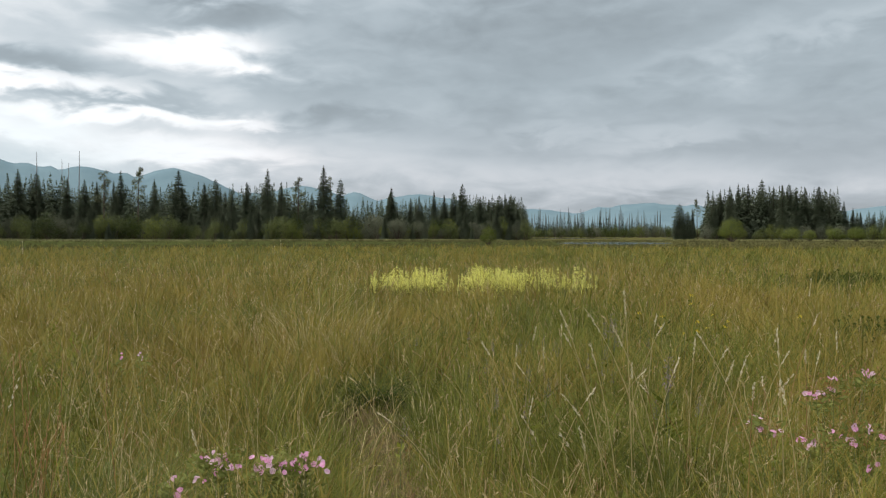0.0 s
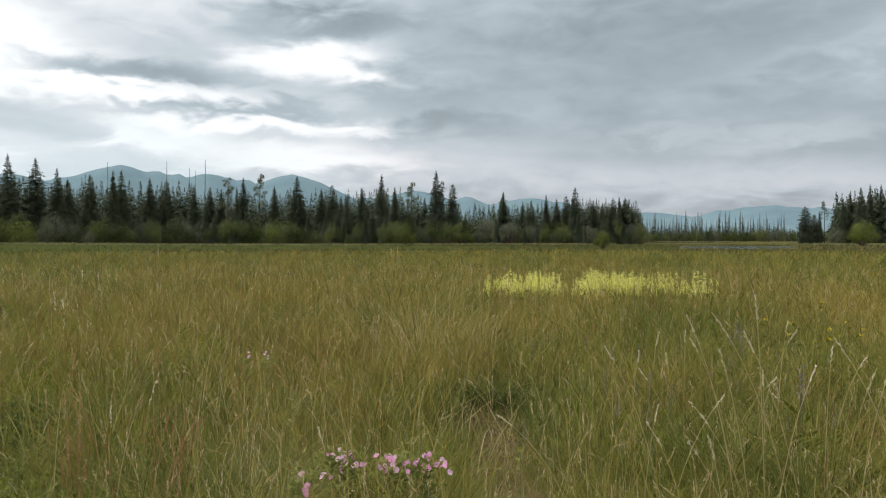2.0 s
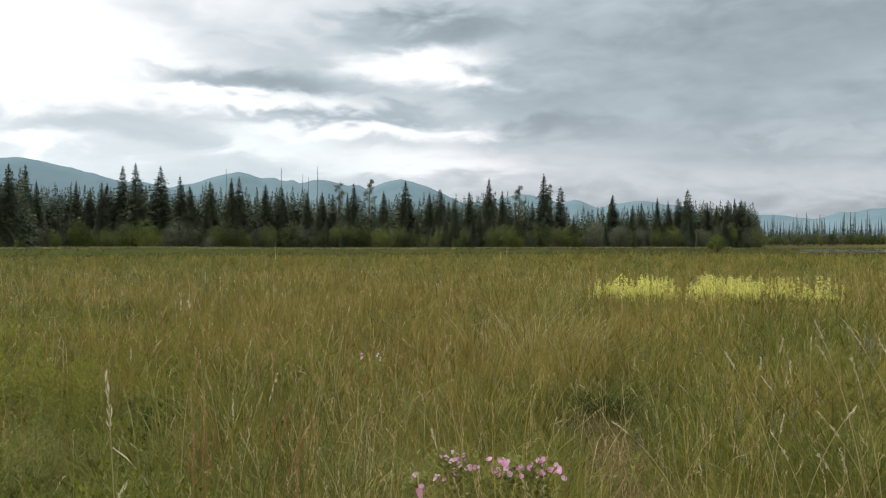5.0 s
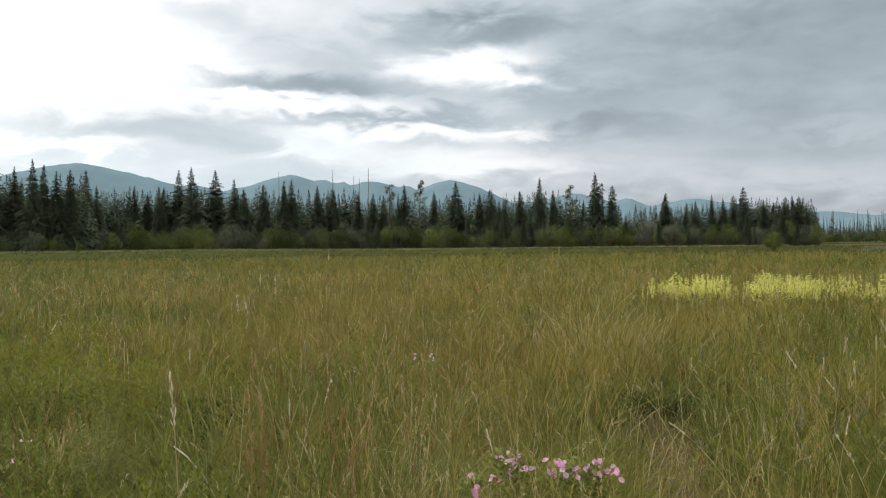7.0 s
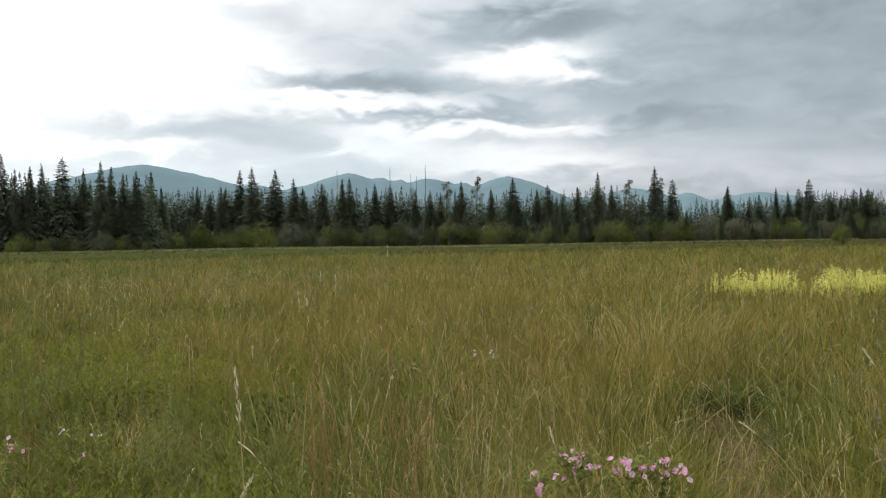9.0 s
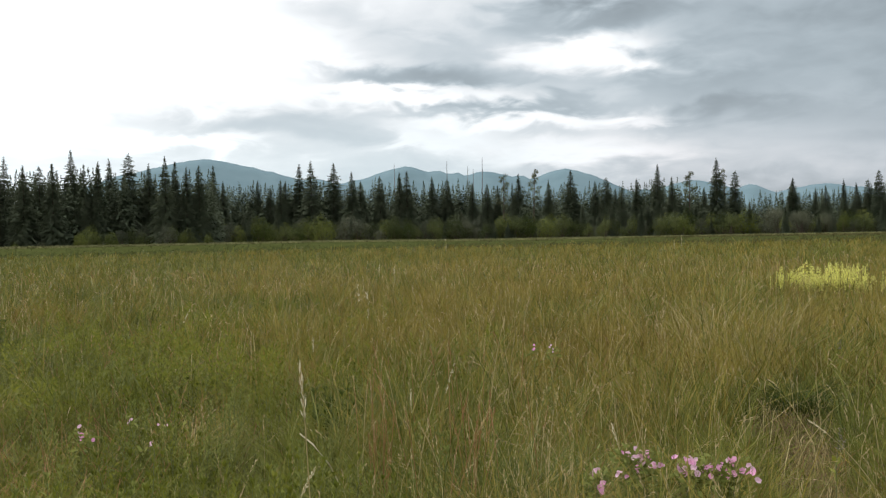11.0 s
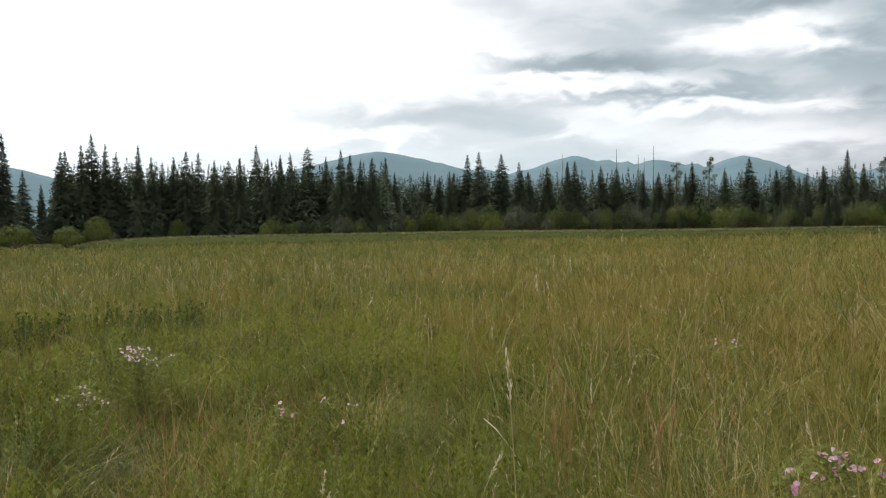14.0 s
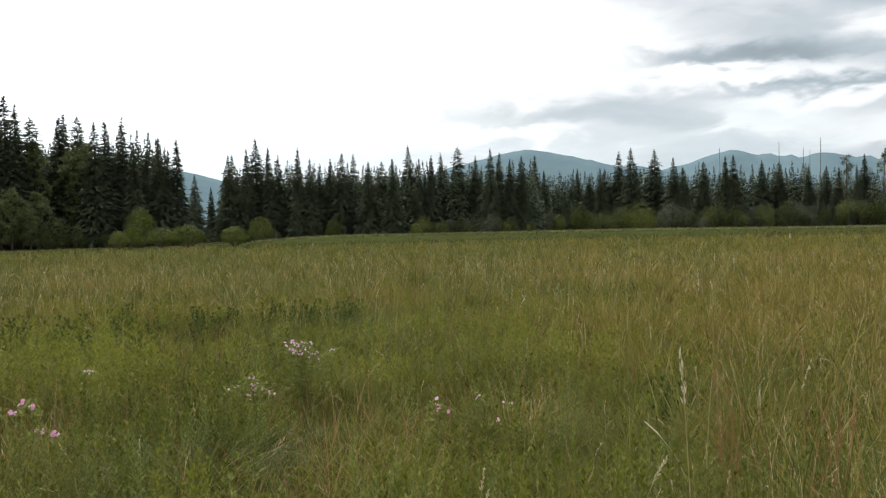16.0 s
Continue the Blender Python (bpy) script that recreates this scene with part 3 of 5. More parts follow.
def shrub(seed, leaves, leaf, material, name, label, category, group, lobes=7, tall=1.0):
    """A rounded many-stemmed shrub one metre high and about 1.2 m wide."""
    rng = np.random.default_rng(seed)
    bush = new(name)
    cores, stems = [], []
    for i in range(lobes):
        a = i * 2.4 + rng.uniform(-0.4, 0.4)
        d, z, s = (0.04, 0.66, 0.32) if i == 0 else (0.24, 0.50, 0.28) if i % 2 else (0.36, 0.22, 0.27)
        d, z = d * rng.uniform(0.8, 1.2), z * rng.uniform(0.88, 1.1)
        if lobes > 8:
            d, z, s = (0.0, 0.46, 0.50) if i == 0 else (0.30, 0.62, 0.20) if i % 3 == 0 else (0.42, 0.34, 0.19)
        c = np.array([math.cos(a) * d, math.sin(a) * d, z])
        cores.append((c, s * rng.uniform(0.88, 1.1)))
        stems.append(tube([(c[0] * 0.1, c[1] * 0.1, -0.02), (c[0] * 0.6, c[1] * 0.6, c[2] * 0.5), tuple(c)], [0.016, 0.012, 0.004], 4))
    v, q = joined(stems)
    part("stem", mesh_of("stem", v, q), M_BARK, bush, "grey-brown stems")
    bits = []
    for c, s in cores:
        n = leaves // lobes if lobes < 9 else leaves // 2 if s > 0.4 else leaves // (2 * lobes)
        d = directions(rng, n, -0.75, 1.0)
        shell = rng.uniform(0.55, 1.05, (n, 1)) ** 0.6
        root = c + d * s * shell * np.array([1.0, 1.0, 0.95])
        root[:, 2] = np.maximum(root[:, 2], 0.02) * tall
        grow = sideways(rng, d) + d * rng.normal(0.25, 0.25, (n, 1)) + np.array([0, 0, 0.25])
        grow /= np.linalg.norm(grow, axis=1, keepdims=True)
        wide = np.cross(grow, d)
        wide /= np.maximum(np.linalg.norm(wide, axis=1, keepdims=True), 1e-6)
        bits.append(kites(root, grow, wide, leaf * rng.uniform(0.7, 1.4, n), leaf * rng.uniform(0.4, 0.8, n)))
    v, f = joined(bits)
    part("crown", mesh_of("crown", v, f), material, bush)
    return tagged(bush, label, category, group)


def aspen(seed):
    """A slim broadleaf tree 12 m high."""
    rng = np.random.default_rng(seed)
    tree = new("aspen_tree")
    pieces, bits = [tube([(0, 0, -0.1), (0.1, 0, 6), (0, 0.1, 11.5)], [0.16, 0.10, 0.02], 6)], []
    for i in range(80):
        u = rng.uniform(0.06, 1.0)
        a, reach = rng.uniform(0, 2 * np.pi), 2.5 * rng.uniform(0.3, 1.0) * math.sin(math.pi * min(0.93, u * 0.8 + 0.17)) ** 0.7
        foot = np.array([0.05, 0.05, 11.3 * u * 0.9])
        tip = foot + np.array([math.cos(a) * reach, math.sin(a) * reach, 0.6 * reach])
        pieces.append(tube([foot, tip], [0.03, 0.008], 3))
        bits.append(tuft(rng, tip, rng.uniform(0.5, 0.85), 40, 0.22))
    v, q = joined(pieces)
    part("trunk", mesh_of("trunk", v, q), M_BARK, tree, "slim pale trunk with thin limbs")
    v, f = joined(bits)
    part("crown", mesh_of("crown", v, f), M_ASPEN, tree, "loose mid-green leafy crown")
    return tagged(tree, "slim broadleaf tree at the edge of the spruces", "tree", "broadleaf trees of the forest edge")


def snag(seed, wood, remains=0):
    """A dead bare trunk 18 m high with a few broken limbs; remains: sprays of dead needles left on it."""
    rng = np.random.default_rng(seed)
    tree = new("dead_tree")
    b = rng.uniform(-0.3, 0.3, 2)
    v, q = tube([(0, 0, -0.1), (b[0] * 0.3, b[1] * 0.3, 7), (b[0], b[1], 14), (b[0] * 1.2, b[1] * 1.2, 18)], [0.20, 0.16, 0.11, 0.05], 5)
    part("trunk", mesh_of("trunk", v, q), wood, tree)
    limbs = []
    for i in range(16):
        z, a, L = rng.uniform(5, 17), rng.uniform(0, 2 * np.pi), rng.uniform(0.15, 0.45)
        foot = np.array([b[0] * z / 15, b[1] * z / 15, z])
        limbs.append(tube([foot, foot + np.array([math.cos(a) * L, math.sin(a) * L, rng.uniform(-0.3, 0.2) * L])], [0.035, 0.01], 3))
    v, q = joined(limbs)
    tagged(part("limbs", mesh_of("limbs", v, q), wood, tree, "short broken grey limbs"), kind="stuff")
    if remains:
        v, f = mantle(rng, 0, 0, 16.0, 0.95, 0.5, remains, 0.1, 0.9)
        tagged(part("dead_sprays", mesh_of("dead_sprays", v, f), M_FAR_WOOD, tree, "thin charred sprays"), kind="stuff")
    return tagged(tree, "bare grey standing dead conifer", "dead tree", "standing dead trees")


SPRUCES = [(11, 0.165, 50, 13), (12, 0.20, 48, 13), (13, 0.22, 46, 13), (14, 0.24, 46, 14), (15, 0.21, 50, 13), (16, 0.175, 46, 12), (17, 0.19, 50, 13), (18, 0.225, 46, 13)]
FIRS = [(s, g, 44, 14, t, "fir_tree", "broad dark fir with a rounded dense crown") for s, g, t in ((31, 0.19, 0.50), (32, 0.17, 0.45), (33, 0.21, 0.55))]
TUFTED = [(41, 0.55, 16, 0.11), (42, 0.45, 20, 0.10), (43, 0.68, 12, 0.09)]

MAIN_SPRUCE = [(-5.0, 255, 11.2), (-4.2, 263, 14.3), (-3.1, 264, 12.6), (-2.5, 261, 13.2), (-0.1, 259, 13.7), (0.6, 259, 15.0), (1.6, 248, 12.7), (2.2, 260, 12.8), (3.5, 261, 15.9), (3.5, 263, 15.0), (8.0, 248, 21.5), (8.8, 265, 14.4), (10.8, 245, 16.6), (11.7, 252, 20.8), (13.0, 260, 17.3), (14.0, 244, 14.0), (14.4, 262, 14.7), (15.7, 257, 16.6), (17.3, 264, 20.8), (18.8, 251, 17.1), (20.8, 266, 20.4), (21.2, 243, 16.0), (22.2, 260, 16.6), (22.9, 259, 17.1), (23.9, 250, 17.0), (26.6, 261, 19.6), (28.3, 257, 21.2), (28.8, 253, 20.7), (31.4, 252, 18.1), (32.0, 246, 20.4), (33.2, 261, 24.2), (34.7, 247, 23.8), (35.5, 254, 23.3), (36.4, 253, 18.3), (36.7, 245, 18.1), (37.4, 257, 16.9), (38.2, 262, 19.3), (40.4, 249, 18.3), (41.0, 245, 22.4)]
MAIN_PINE = [(-4.6, 252, 13.3), (-3.8, 245, 13.1), (-1.3, 253, 16.7), (-0.7, 263, 14.7), (6.9, 250, 17.9), (15.0, 254, 17.7), (25.6, 266, 19.0), (30.1, 255, 19.6)]
MAIN_TUFTED = [(7.5, 258, 19.7), (9.7, 259, 19.8), (19.8, 250, 21.3), (21.8, 250, 19.8)]
LEFT_SPRUCE = [(41.9, 189, 17.7), (42.7, 187, 17.0), (43.4, 192, 18.8), (44.0, 186, 19.3), (45.0, 201, 19.0), (47.3, 204, 20.2), (48.0, 197, 19.0), (48.8, 197, 18.4), (49.5, 204, 22.1), (50.6, 188, 17.5), (52.2, 189, 17.3), (53.2, 203, 20.2), (54.0, 196, 19.9), (54.7, 200, 18.7), (55.4, 200, 17.7), (56.1, 189, 18.0), (56.9, 189, 20.5), (58.2, 197, 19.5), (58.8, 193, 21.0), (59.6, 196, 23.2), (60.2, 191, 20.5), (61.1, 202, 20.0), (61.4, 191, 18.9), (62.5, 199, 12.6), (63.5, 188, 14.7)]
LEFT_PINE = [(46.2, 201, 21.4), (51.3, 202, 18.3)]
NEAR_SPRUCE = [(64.6, 152, 18.2), (65.1, 151, 16.3), (65.7, 148, 17.8), (66.4, 153, 15.9), (67.2, 144, 16.8), (67.9, 153, 21.8), (68.8, 151, 21.0), (69.5, 146, 20.1), (71.2, 157, 22.8), (71.5, 155, 22.0), (73.9, 147, 22.5), (74.5, 145, 23.8), (75.5, 155, 24.8), (76.5, 146, 25.0)]
NEAR_PINE = [(70.4, 153, 21.9), (73.0, 150, 21.1)]
CLUMP_SPRUCE = [(-27.6, 275, 6.9), (-26.2, 272, 8.1), (-25.8, 273, 9.4), (-25.3, 283, 11.6), (-24.5, 273, 12.0), (-23.1, 280, 16.1), (-22.6, 269, 15.6), (-21.8, 265, 16.0), (-21.3, 273, 16.0), (-19.8, 276, 17.1), (-19.2, 275, 17.3), (-18.7, 268, 16.1), (-18.1, 275, 15.5), (-17.7, 269, 13.2), (-16.4, 275, 9.7)]
CLUMP_PINE = [(-26.9, 272, 7.2), (-23.9, 273, 15.7), (-22.2, 276, 16.9), (-20.6, 280, 18.7)]
CLUMP_TUFTED = [(-16.7, 276, 13.2)]
LONE_FIR = [(-15.6, 262, 10.6), (-16.1, 268, 8.5), (-4.4, 250, 11.5), (-3.4, 252, 11.0)]
SNAGS = [(29.11, 262, 23.8), (25.59, 262, 24.5), (24.15, 262, 22.7), (23.85, 262, 21.8), (23.27, 262, 25.2)]

pick = random.Random(7)


def set_trees(rows, kind, specs, build, wide=(0.9, 1.15)):
    for az, r, h in rows:
        i = pick.randrange(len(specs))
        x, y = polar(az, r)
        place((kind, i), lambda: build(*specs[i]), stand(x, y, h / 18.0, pick.uniform(0, 360), pick.uniform(*wide)))


for rows in (MAIN_SPRUCE, LEFT_SPRUCE, NEAR_SPRUCE, CLUMP_SPRUCE):
    set_trees(rows, "spruce", SPRUCES, spruce, (1.0, 1.35) if rows is MAIN_SPRUCE else (0.9, 1.15))
for rows in (MAIN_PINE, LEFT_PINE, NEAR_PINE, CLUMP_PINE):
    set_trees(rows, "fir", FIRS, spruce)
set_trees(LONE_FIR, "fir", FIRS, spruce, (1.7, 2.0))
for rows in (MAIN_TUFTED, CLUMP_TUFTED):
    set_trees(rows, "tufted", TUFTED, pine)
for az, r, h in SNAGS:
    x, y = polar(az, r)
    place(("snag", 0), lambda: snag(51, M_DEAD), stand(x * 1.12, y * 1.12, h * 1.11 / 18.0, pick.uniform(0, 360), 0.8))

# the closed stands behind the outer trees: from, to bearing; distance; how deep; heights; number
BEHIND = [(-5.6, 0, 262, 30, 10, 14.5, 110), (0, 9, 266, 36, 9.5, 14, 75), (9, 24, 260, 36, 13, 18, 140), (24, 41, 258, 36, 15, 20, 155), (41, 50, 196, 22, 12, 18.5, 110), (50, 61.8, 198, 24, 13, 19, 150),
          (65.2, 84, 152, 22, 14, 20.5, 190), (-25, -17.3, 272, 26, 12, 16.5, 150), (-36, -24.6, 280, 30, 5.5, 9.5, 110)]


def cone_tree(rng, x, y, h, girth):
    """The plain crown of a tree deep in the stand."""
    return mantle(rng, x, y, h, girth * h, 0.95, 640, 0.25, 0.074 * h)


def build_woods(name, label, rows, seed, material):
    rng = np.random.default_rng(seed)
    bits = []
    for a0, a1, r, deep, h0, h1, n in rows:
        for k in range(n):
            x, y = polar(a0 + (a1 - a0) * (k + rng.uniform(0, 1)) / n, r + rng.uniform(0, deep))
            bits.append(cone_tree(rng, x, y, rng.uniform(h0, h1), rng.uniform(0.16, 0.22)))
    v, f = joined(bits)
    tagged(part(name, mesh_of(name, v, f), material), label, "woods", kind="stuff")


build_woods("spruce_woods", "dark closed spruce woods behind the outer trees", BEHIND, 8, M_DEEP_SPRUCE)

# willow thicket along the foot of the forest: from, to bearing; distance; depth; heights; number
THICKET = [(-6, 10, 238, 9, 3.0, 8.2, 46), (10, 26, 234, 9, 3.0, 8.4, 46), (26, 41, 230, 9, 3.0, 8.0, 46), (41, 49, 184, 6, 3.0, 5.6, 18), (49, 62, 186, 5, 1.4, 2.6, 8),
           (68, 82, 140, 5, 2.0, 4.5, 16), (-29, -17, 258, 8, 3.0, 5.0, 24), (-17, -5, 400, 40, 3.5, 6.5, 56)]
for a0, a1, r, deep, h0, h1, n in THICKET:
    for k in range(n):
        az = a0 + (a1 - a0) * (k + pick.uniform(0, 1)) / n
        x, y = polar(az, r + pick.uniform(-deep, deep))
        i = pick.randrange(9)
        place(("willow", i), lambda: shrub(60 + i, 1500, 0.050, (M_WILLOW, M_WILLOW_GREY, M_WILLOW_BRIGHT)[i % 3], "willow_shrub", ("dull olive-green", "grey-green", "brighter olive-green")[i % 3] + " willow shrub at the forest foot", "shrub", "willow thicket"),
              stand(x, y, h0 + (h1 - h0) * pick.random(), pick.uniform(0, 360), pick.uniform(0.65, 1.0)))

# young spruces among the willows
for k in range(84):
    az = pick.uniform(-5, 44)
    x, y = polar(az, (232 if az < 41 else 186) + pick.uniform(-6, 14))
    i = pick.randrange(len(SPRUCES))
    place(("spruce", i), lambda: spruce(*SPRUCES[i]), stand(x, y, pick.uniform(4.0, 10.0) / 18.0, pick.uniform(0, 360), pick.uniform(1.0, 1.35)), "young dark spruce among willow shrubs")

# single rounded bushes on the meadow's rim: bearing, distance, height, width
BUSHES = [(-3.1, 125, 2.9, 2.9), (-18.8, 190, 5.4, 6.2), (-22.3, 200, 3.2, 5.0), (-23.4, 205, 2.9, 3.6), (-24.9, 205, 3.1, 4.8), (-26.0, 205, 3.4, 4.8),
          (66.9, 128, 5.8, 4.8), (68.2, 122, 2.7, 3.1), (67.1, 121, 2.0, 1.8), (65.6, 124, 2.9, 5.4), (64.1, 122, 3.1, 5.6), (61.1, 118, 3.0, 4.5), (59.4, 160, 5.0, 5.4),
          (54.6, 172, 4.7, 4.0), (49.1, 172, 3.6, 3.0), (47.3, 172, 3.5, 3.0)]
for k, (az, r, h, w) in enumerate(BUSHES):
    x, y = polar(az, r)
    i = k % 4 if az < 0 or (az > 63 and k % 2 == 0) else 4 + k % 3
    place(("bush", i), lambda: shrub(80 + i, 4200, 0.038, M_BUSH if i < 4 else M_WILLOW_BRIGHT, "willow_bush", "rounded yellow-green willow bush in the meadow" if i < 4 else "rounded dull green willow bush in the meadow", "bush", "bushes on the meadow rim", 11),
          stand(x, y, h, pick.uniform(0, 360), w / h / 1.25))

for az, r, h in ((73.6, 139, 8.2), (72.8, 141, 9.5), (74.8, 140, 8.0), (72.9, 149, 18.5), (69.9, 150, 18.5), (70.7, 151, 18.0), (76.0, 142, 9.0), (73.2, 137, 6.5), (74.2, 138, 10.0), (71.6, 139, 5.0), (70.6, 139, 4.0)):
    x, y = polar(az, r)
    place(("aspen", 0), lambda: aspen(91), stand(x, y, h / 12.0, pick.uniform(0, 360), pick.uniform(0.9, 1.2) * (1.0 if h < 12 else 0.75)))

# burnt wood beyond the pond
for k in range(74):
    az = -5.0 - 9.4 * (k + pick.uniform(0, 1)) / 74
    x, y = polar(az, pick.uniform(520, 640))
    i = 1 + k % 4
    place(("snag", i), lambda: snag(51 + i, M_CHAR, (30, 120, 200, 270)[i - 1]), stand(x, y, pick.uniform(11, 19) / 18.0, pick.uniform(0, 360), pick.uniform(1.3, 2.0)), "dark dead conifer in the burnt wood beyond the pond")
build_woods("distant_woods", "low dark woods beyond the pond", [(-4.4, -17.3, 470, 60, 5, 9, 130), (-4.0, -18.0, 560, 140, 6, 10, 130)], 9, M_FAR_WOOD)

# ---------------------------------------------------------------- the meadow
def field(x, y, scale, layer):
    return np.array([noise.noise((a * scale, b * scale, layer)) for a, b in zip(x, y)])


def herb_side(x, y):
    """Where leafy herbs crowd out the grass."""
    az, r = np.degrees(np.arctan2(-x, y)), np.hypot(x, y)
    return (1 / (1 + np.exp(-(az - 36) / 5.5))) / (1 + np.exp((r - 15) / 3.2))


def worn(x, y):
    """The trodden track through the grass, from (-0.1, 3.5) to (-0.9, 7)."""
    along = np.clip((y - 3.2) / 3.6, 0, 1)
    centre = -0.05 - 0.55 * along ** 1.5
    hollow = np.exp(-(((x + 0.64) / 0.30) ** 2 + ((y - 6.8) / 0.80) ** 2))
    for hx, hy, hr in ((-1.80, 4.30, 0.42), (-1.35, 4.0, 0.36), (-4.75, 2.15, 0.5), (1.35, 4.0, 0.35), (-2.2, 3.7, 0.3), (-4.4, 4.6, 0.4)):
        hollow = np.maximum(hollow, 0.8 * np.exp(-((x - hx) ** 2 + (y - hy) ** 2) / hr ** 2))
    return np.maximum(np.exp(-((x - centre) / 0.19) ** 2) * (y > 2.5) * (y < 7.0), hollow)


def greenness(x, y):
    """Share of green blades: lush near the camera and among the herbs, golden on the open meadow."""
    az, r = np.degrees(np.arctan2(-x, y)), np.hypot(x, y)
    near = 1 / (1 + np.exp((r - 7.0) / 1.5))
    middle = np.exp(-((az + 6) / 13) ** 2) / (1 + np.exp((r - 15) / 2.5))
    far = 0.29 / (1 + np.exp(-(r - 32) / 6.0))
    return np.clip(0.36 + far - 0.13 * np.exp(-((az - 19) / 12) ** 2) / (1 + np.exp((9 - r) / 1.5)) + herb_side(x, y) * 0.6 + near * 0.22 + middle * 0.30 + 0.30 / (1 + np.exp(-(az - 40) / 6.0)) + field(x, y, 0.25, 5) * 0.85 + field(x, y, 0.9, 6) * 0.9, 0.04, 0.97)


def sow(seed, n, r0, r1, a0=-38, a1=84):
    """Places spread evenly in the logarithm of distance."""
    rng = np.random.default_rng(seed)
    r = np.exp(rng.uniform(math.log(r0), math.log(r1), n))
    x, y = polar(rng.uniform(a0, a1, n), r)
    return rng, x, y, r


def grass(name, label, material, rng, x, y, h, w, bend, levels, lean=None, z=0.0):
    v, q, t = blades(rng, x, y, h, w, bend, levels, z, lean)
    tagged(part(name, mesh_of(name, v, q, t), material), label, "grass", kind="stuff")


def tufts(rng, x, y, per, spread):
    """Blades gathered into tufts: places, outward lean and the number of each one's tuft."""
    which = np.repeat(np.arange(len(x)), per)
    a, d = rng.uniform(0, 2 * np.pi, len(which)), np.abs(rng.normal(0, 1, len(which))) * spread
    return x[which] + np.cos(a) * d, y[which] + np.sin(a) * d, a + rng.normal(0, 0.7, len(which)), which


KINDS = ((True, "green_grass", "green meadow grass in long uneven tufts", M_GREEN, 0.44, 0.55), (False, "golden_grass", "golden-brown seeding meadow grass", M_GOLD, 0.52, 0.52))


def build_meadow():
    # tufts: seed, tufts, blades in each, near and far bound, levels, blade width
    for seed, n, per, r0, r1, levels, wide, spread in ((101, 3900, 25, 1.8, 8.5, 4, 0.0024, 0.060), (102, 10500, 11, 8.5, 24.0, 2, 0.0040, 0.09), (103, 14500, 6, 24.0, 98.0, 2, 0.0, 0.22)):
        rng, cx, cy, cr = sow(seed, n, r0, r1)
        is_green = rng.uniform(0, 1, n) < greenness(cx, cy)
        tall = (1 + 0.60 * field(cx, cy, 0.6, 9) + 0.30 * field(cx, cy, 1.9, 10) + rng.normal(0, 0.26, n)) * (1 - 0.30 * herb_side(cx, cy)) * (1 - 0.72 * worn(cx, cy))
        x, y, lean, which = tufts(rng, cx, cy, per, spread * (1 + cr.mean() * 0.0))
        for kind, name, label, mat, h0, b0 in KINDS:
            use = is_green[which] == kind
            k = int(use.sum())
            r = np.hypot(x[use], y[use])
            h = np.abs(rng.normal(h0, 0.14, k)).clip(0.10) * tall[which[use]].clip(0.35)
            w = (wide + (0.00066 if r0 < 20 else 0.00062) * r) * rng.uniform(0.6, 1.5, k)
            grass(name, label, mat, rng, x[use], y[use], h, w, np.abs(rng.normal(b0, 0.32, k)).clip(0, 1.3), levels, lean[use])
    # a loose lower layer between the tufts
    for seed, n, r0, r1, w0 in ((106, 26000, 1.8, 9.0, 0.003), (107, 30000, 9.0, 90.0, 0.006)):
        rng, x, y, r = sow(seed, n, r0, r1)
        g = rng.uniform(0, 1, n) < greenness(x, y) + 0.1
        for kind, name, label, mat, h0, b0 in KINDS:
            use = g == kind
            k = int(use.sum())
            grass(name, label, mat, rng, x[use], y[use], rng.uniform(0.12, 0.42, k) * (1 - 0.7 * worn(x[use], y[use])), (w0 + 0.0009 * r[use]) * rng.uniform(0.6, 1.4, k), np.abs(rng.normal(0.5, 0.35, k)), 2)
    # dry straw blades
    for seed, n, r0, r1, w0 in ((111, 6000, 2.0, 9.0, 0.0020), (112, 5500, 9.0, 50.0, 0.004)):
        rng, x, y, r = sow(seed, n, r0, r1)
        keep = rng.uniform(0, 1, n) > greenness(x, y) * 0.85 + herb_side(x, y) * 0.3
        x, y, r = x[keep], y[keep], r[keep]
        k = len(x)
        grass("dry_grass", "pale dry straw among the grass", M_STRAW, rng, x, y, rng.uniform(0.30, 0.72, k), (w0 + 0.00055 * r) * rng.uniform(0.6, 1.3, k), np.abs(rng.normal(0.45, 0.40, k)), 3)
    # matted brown grass on the worn track
    rng = np.random.default_rng(118)
    y = rng.uniform(3.4, 7.2, 1900)
    x = -0.05 - 0.55 * np.clip((y - 3.2) / 3.6, 0, 1) ** 1.5 + rng.normal(0, 0.12, len(y))
    grass("matted_grass", "trodden brown dead grass on a narrow track", M_MAT, rng, x, y, rng.uniform(0.10, 0.36, len(y)), rng.uniform(0.003, 0.006, len(y)), rng.uniform(0.5, 1.4, len(y)), 3)
    # rusty stalks
    rng, x, y, r = sow(121, 14000, 2.3, 40.0)
    keep = rng.uniform(0, 1, len(x)) < np.clip(1.0 - greenness(x, y) + 0.35 * herb_side(x, y) + 1.7 * field(x, y, 0.5, 12), 0, 1)
    x, y, r = x[keep], y[keep], r[keep]
    grass("rusty_grass", "rust-coloured dry stalks among the grass", M_RUST, rng, x, y, rng.uniform(0.35, 0.66, len(x)), 0.003 + 0.0006 * r, np.abs(rng.normal(0.45, 0.35, len(x))), 3)
    # thin seeding stems, each bowed under a pale spindle-shaped head
    for seed, n, r0, r1, grains in ((125, 1900, 3.0, 10.0, 9), (126, 2800, 10.0, 36.0, 4)):
        rng, x, y, r = sow(seed, n, r0, r1)
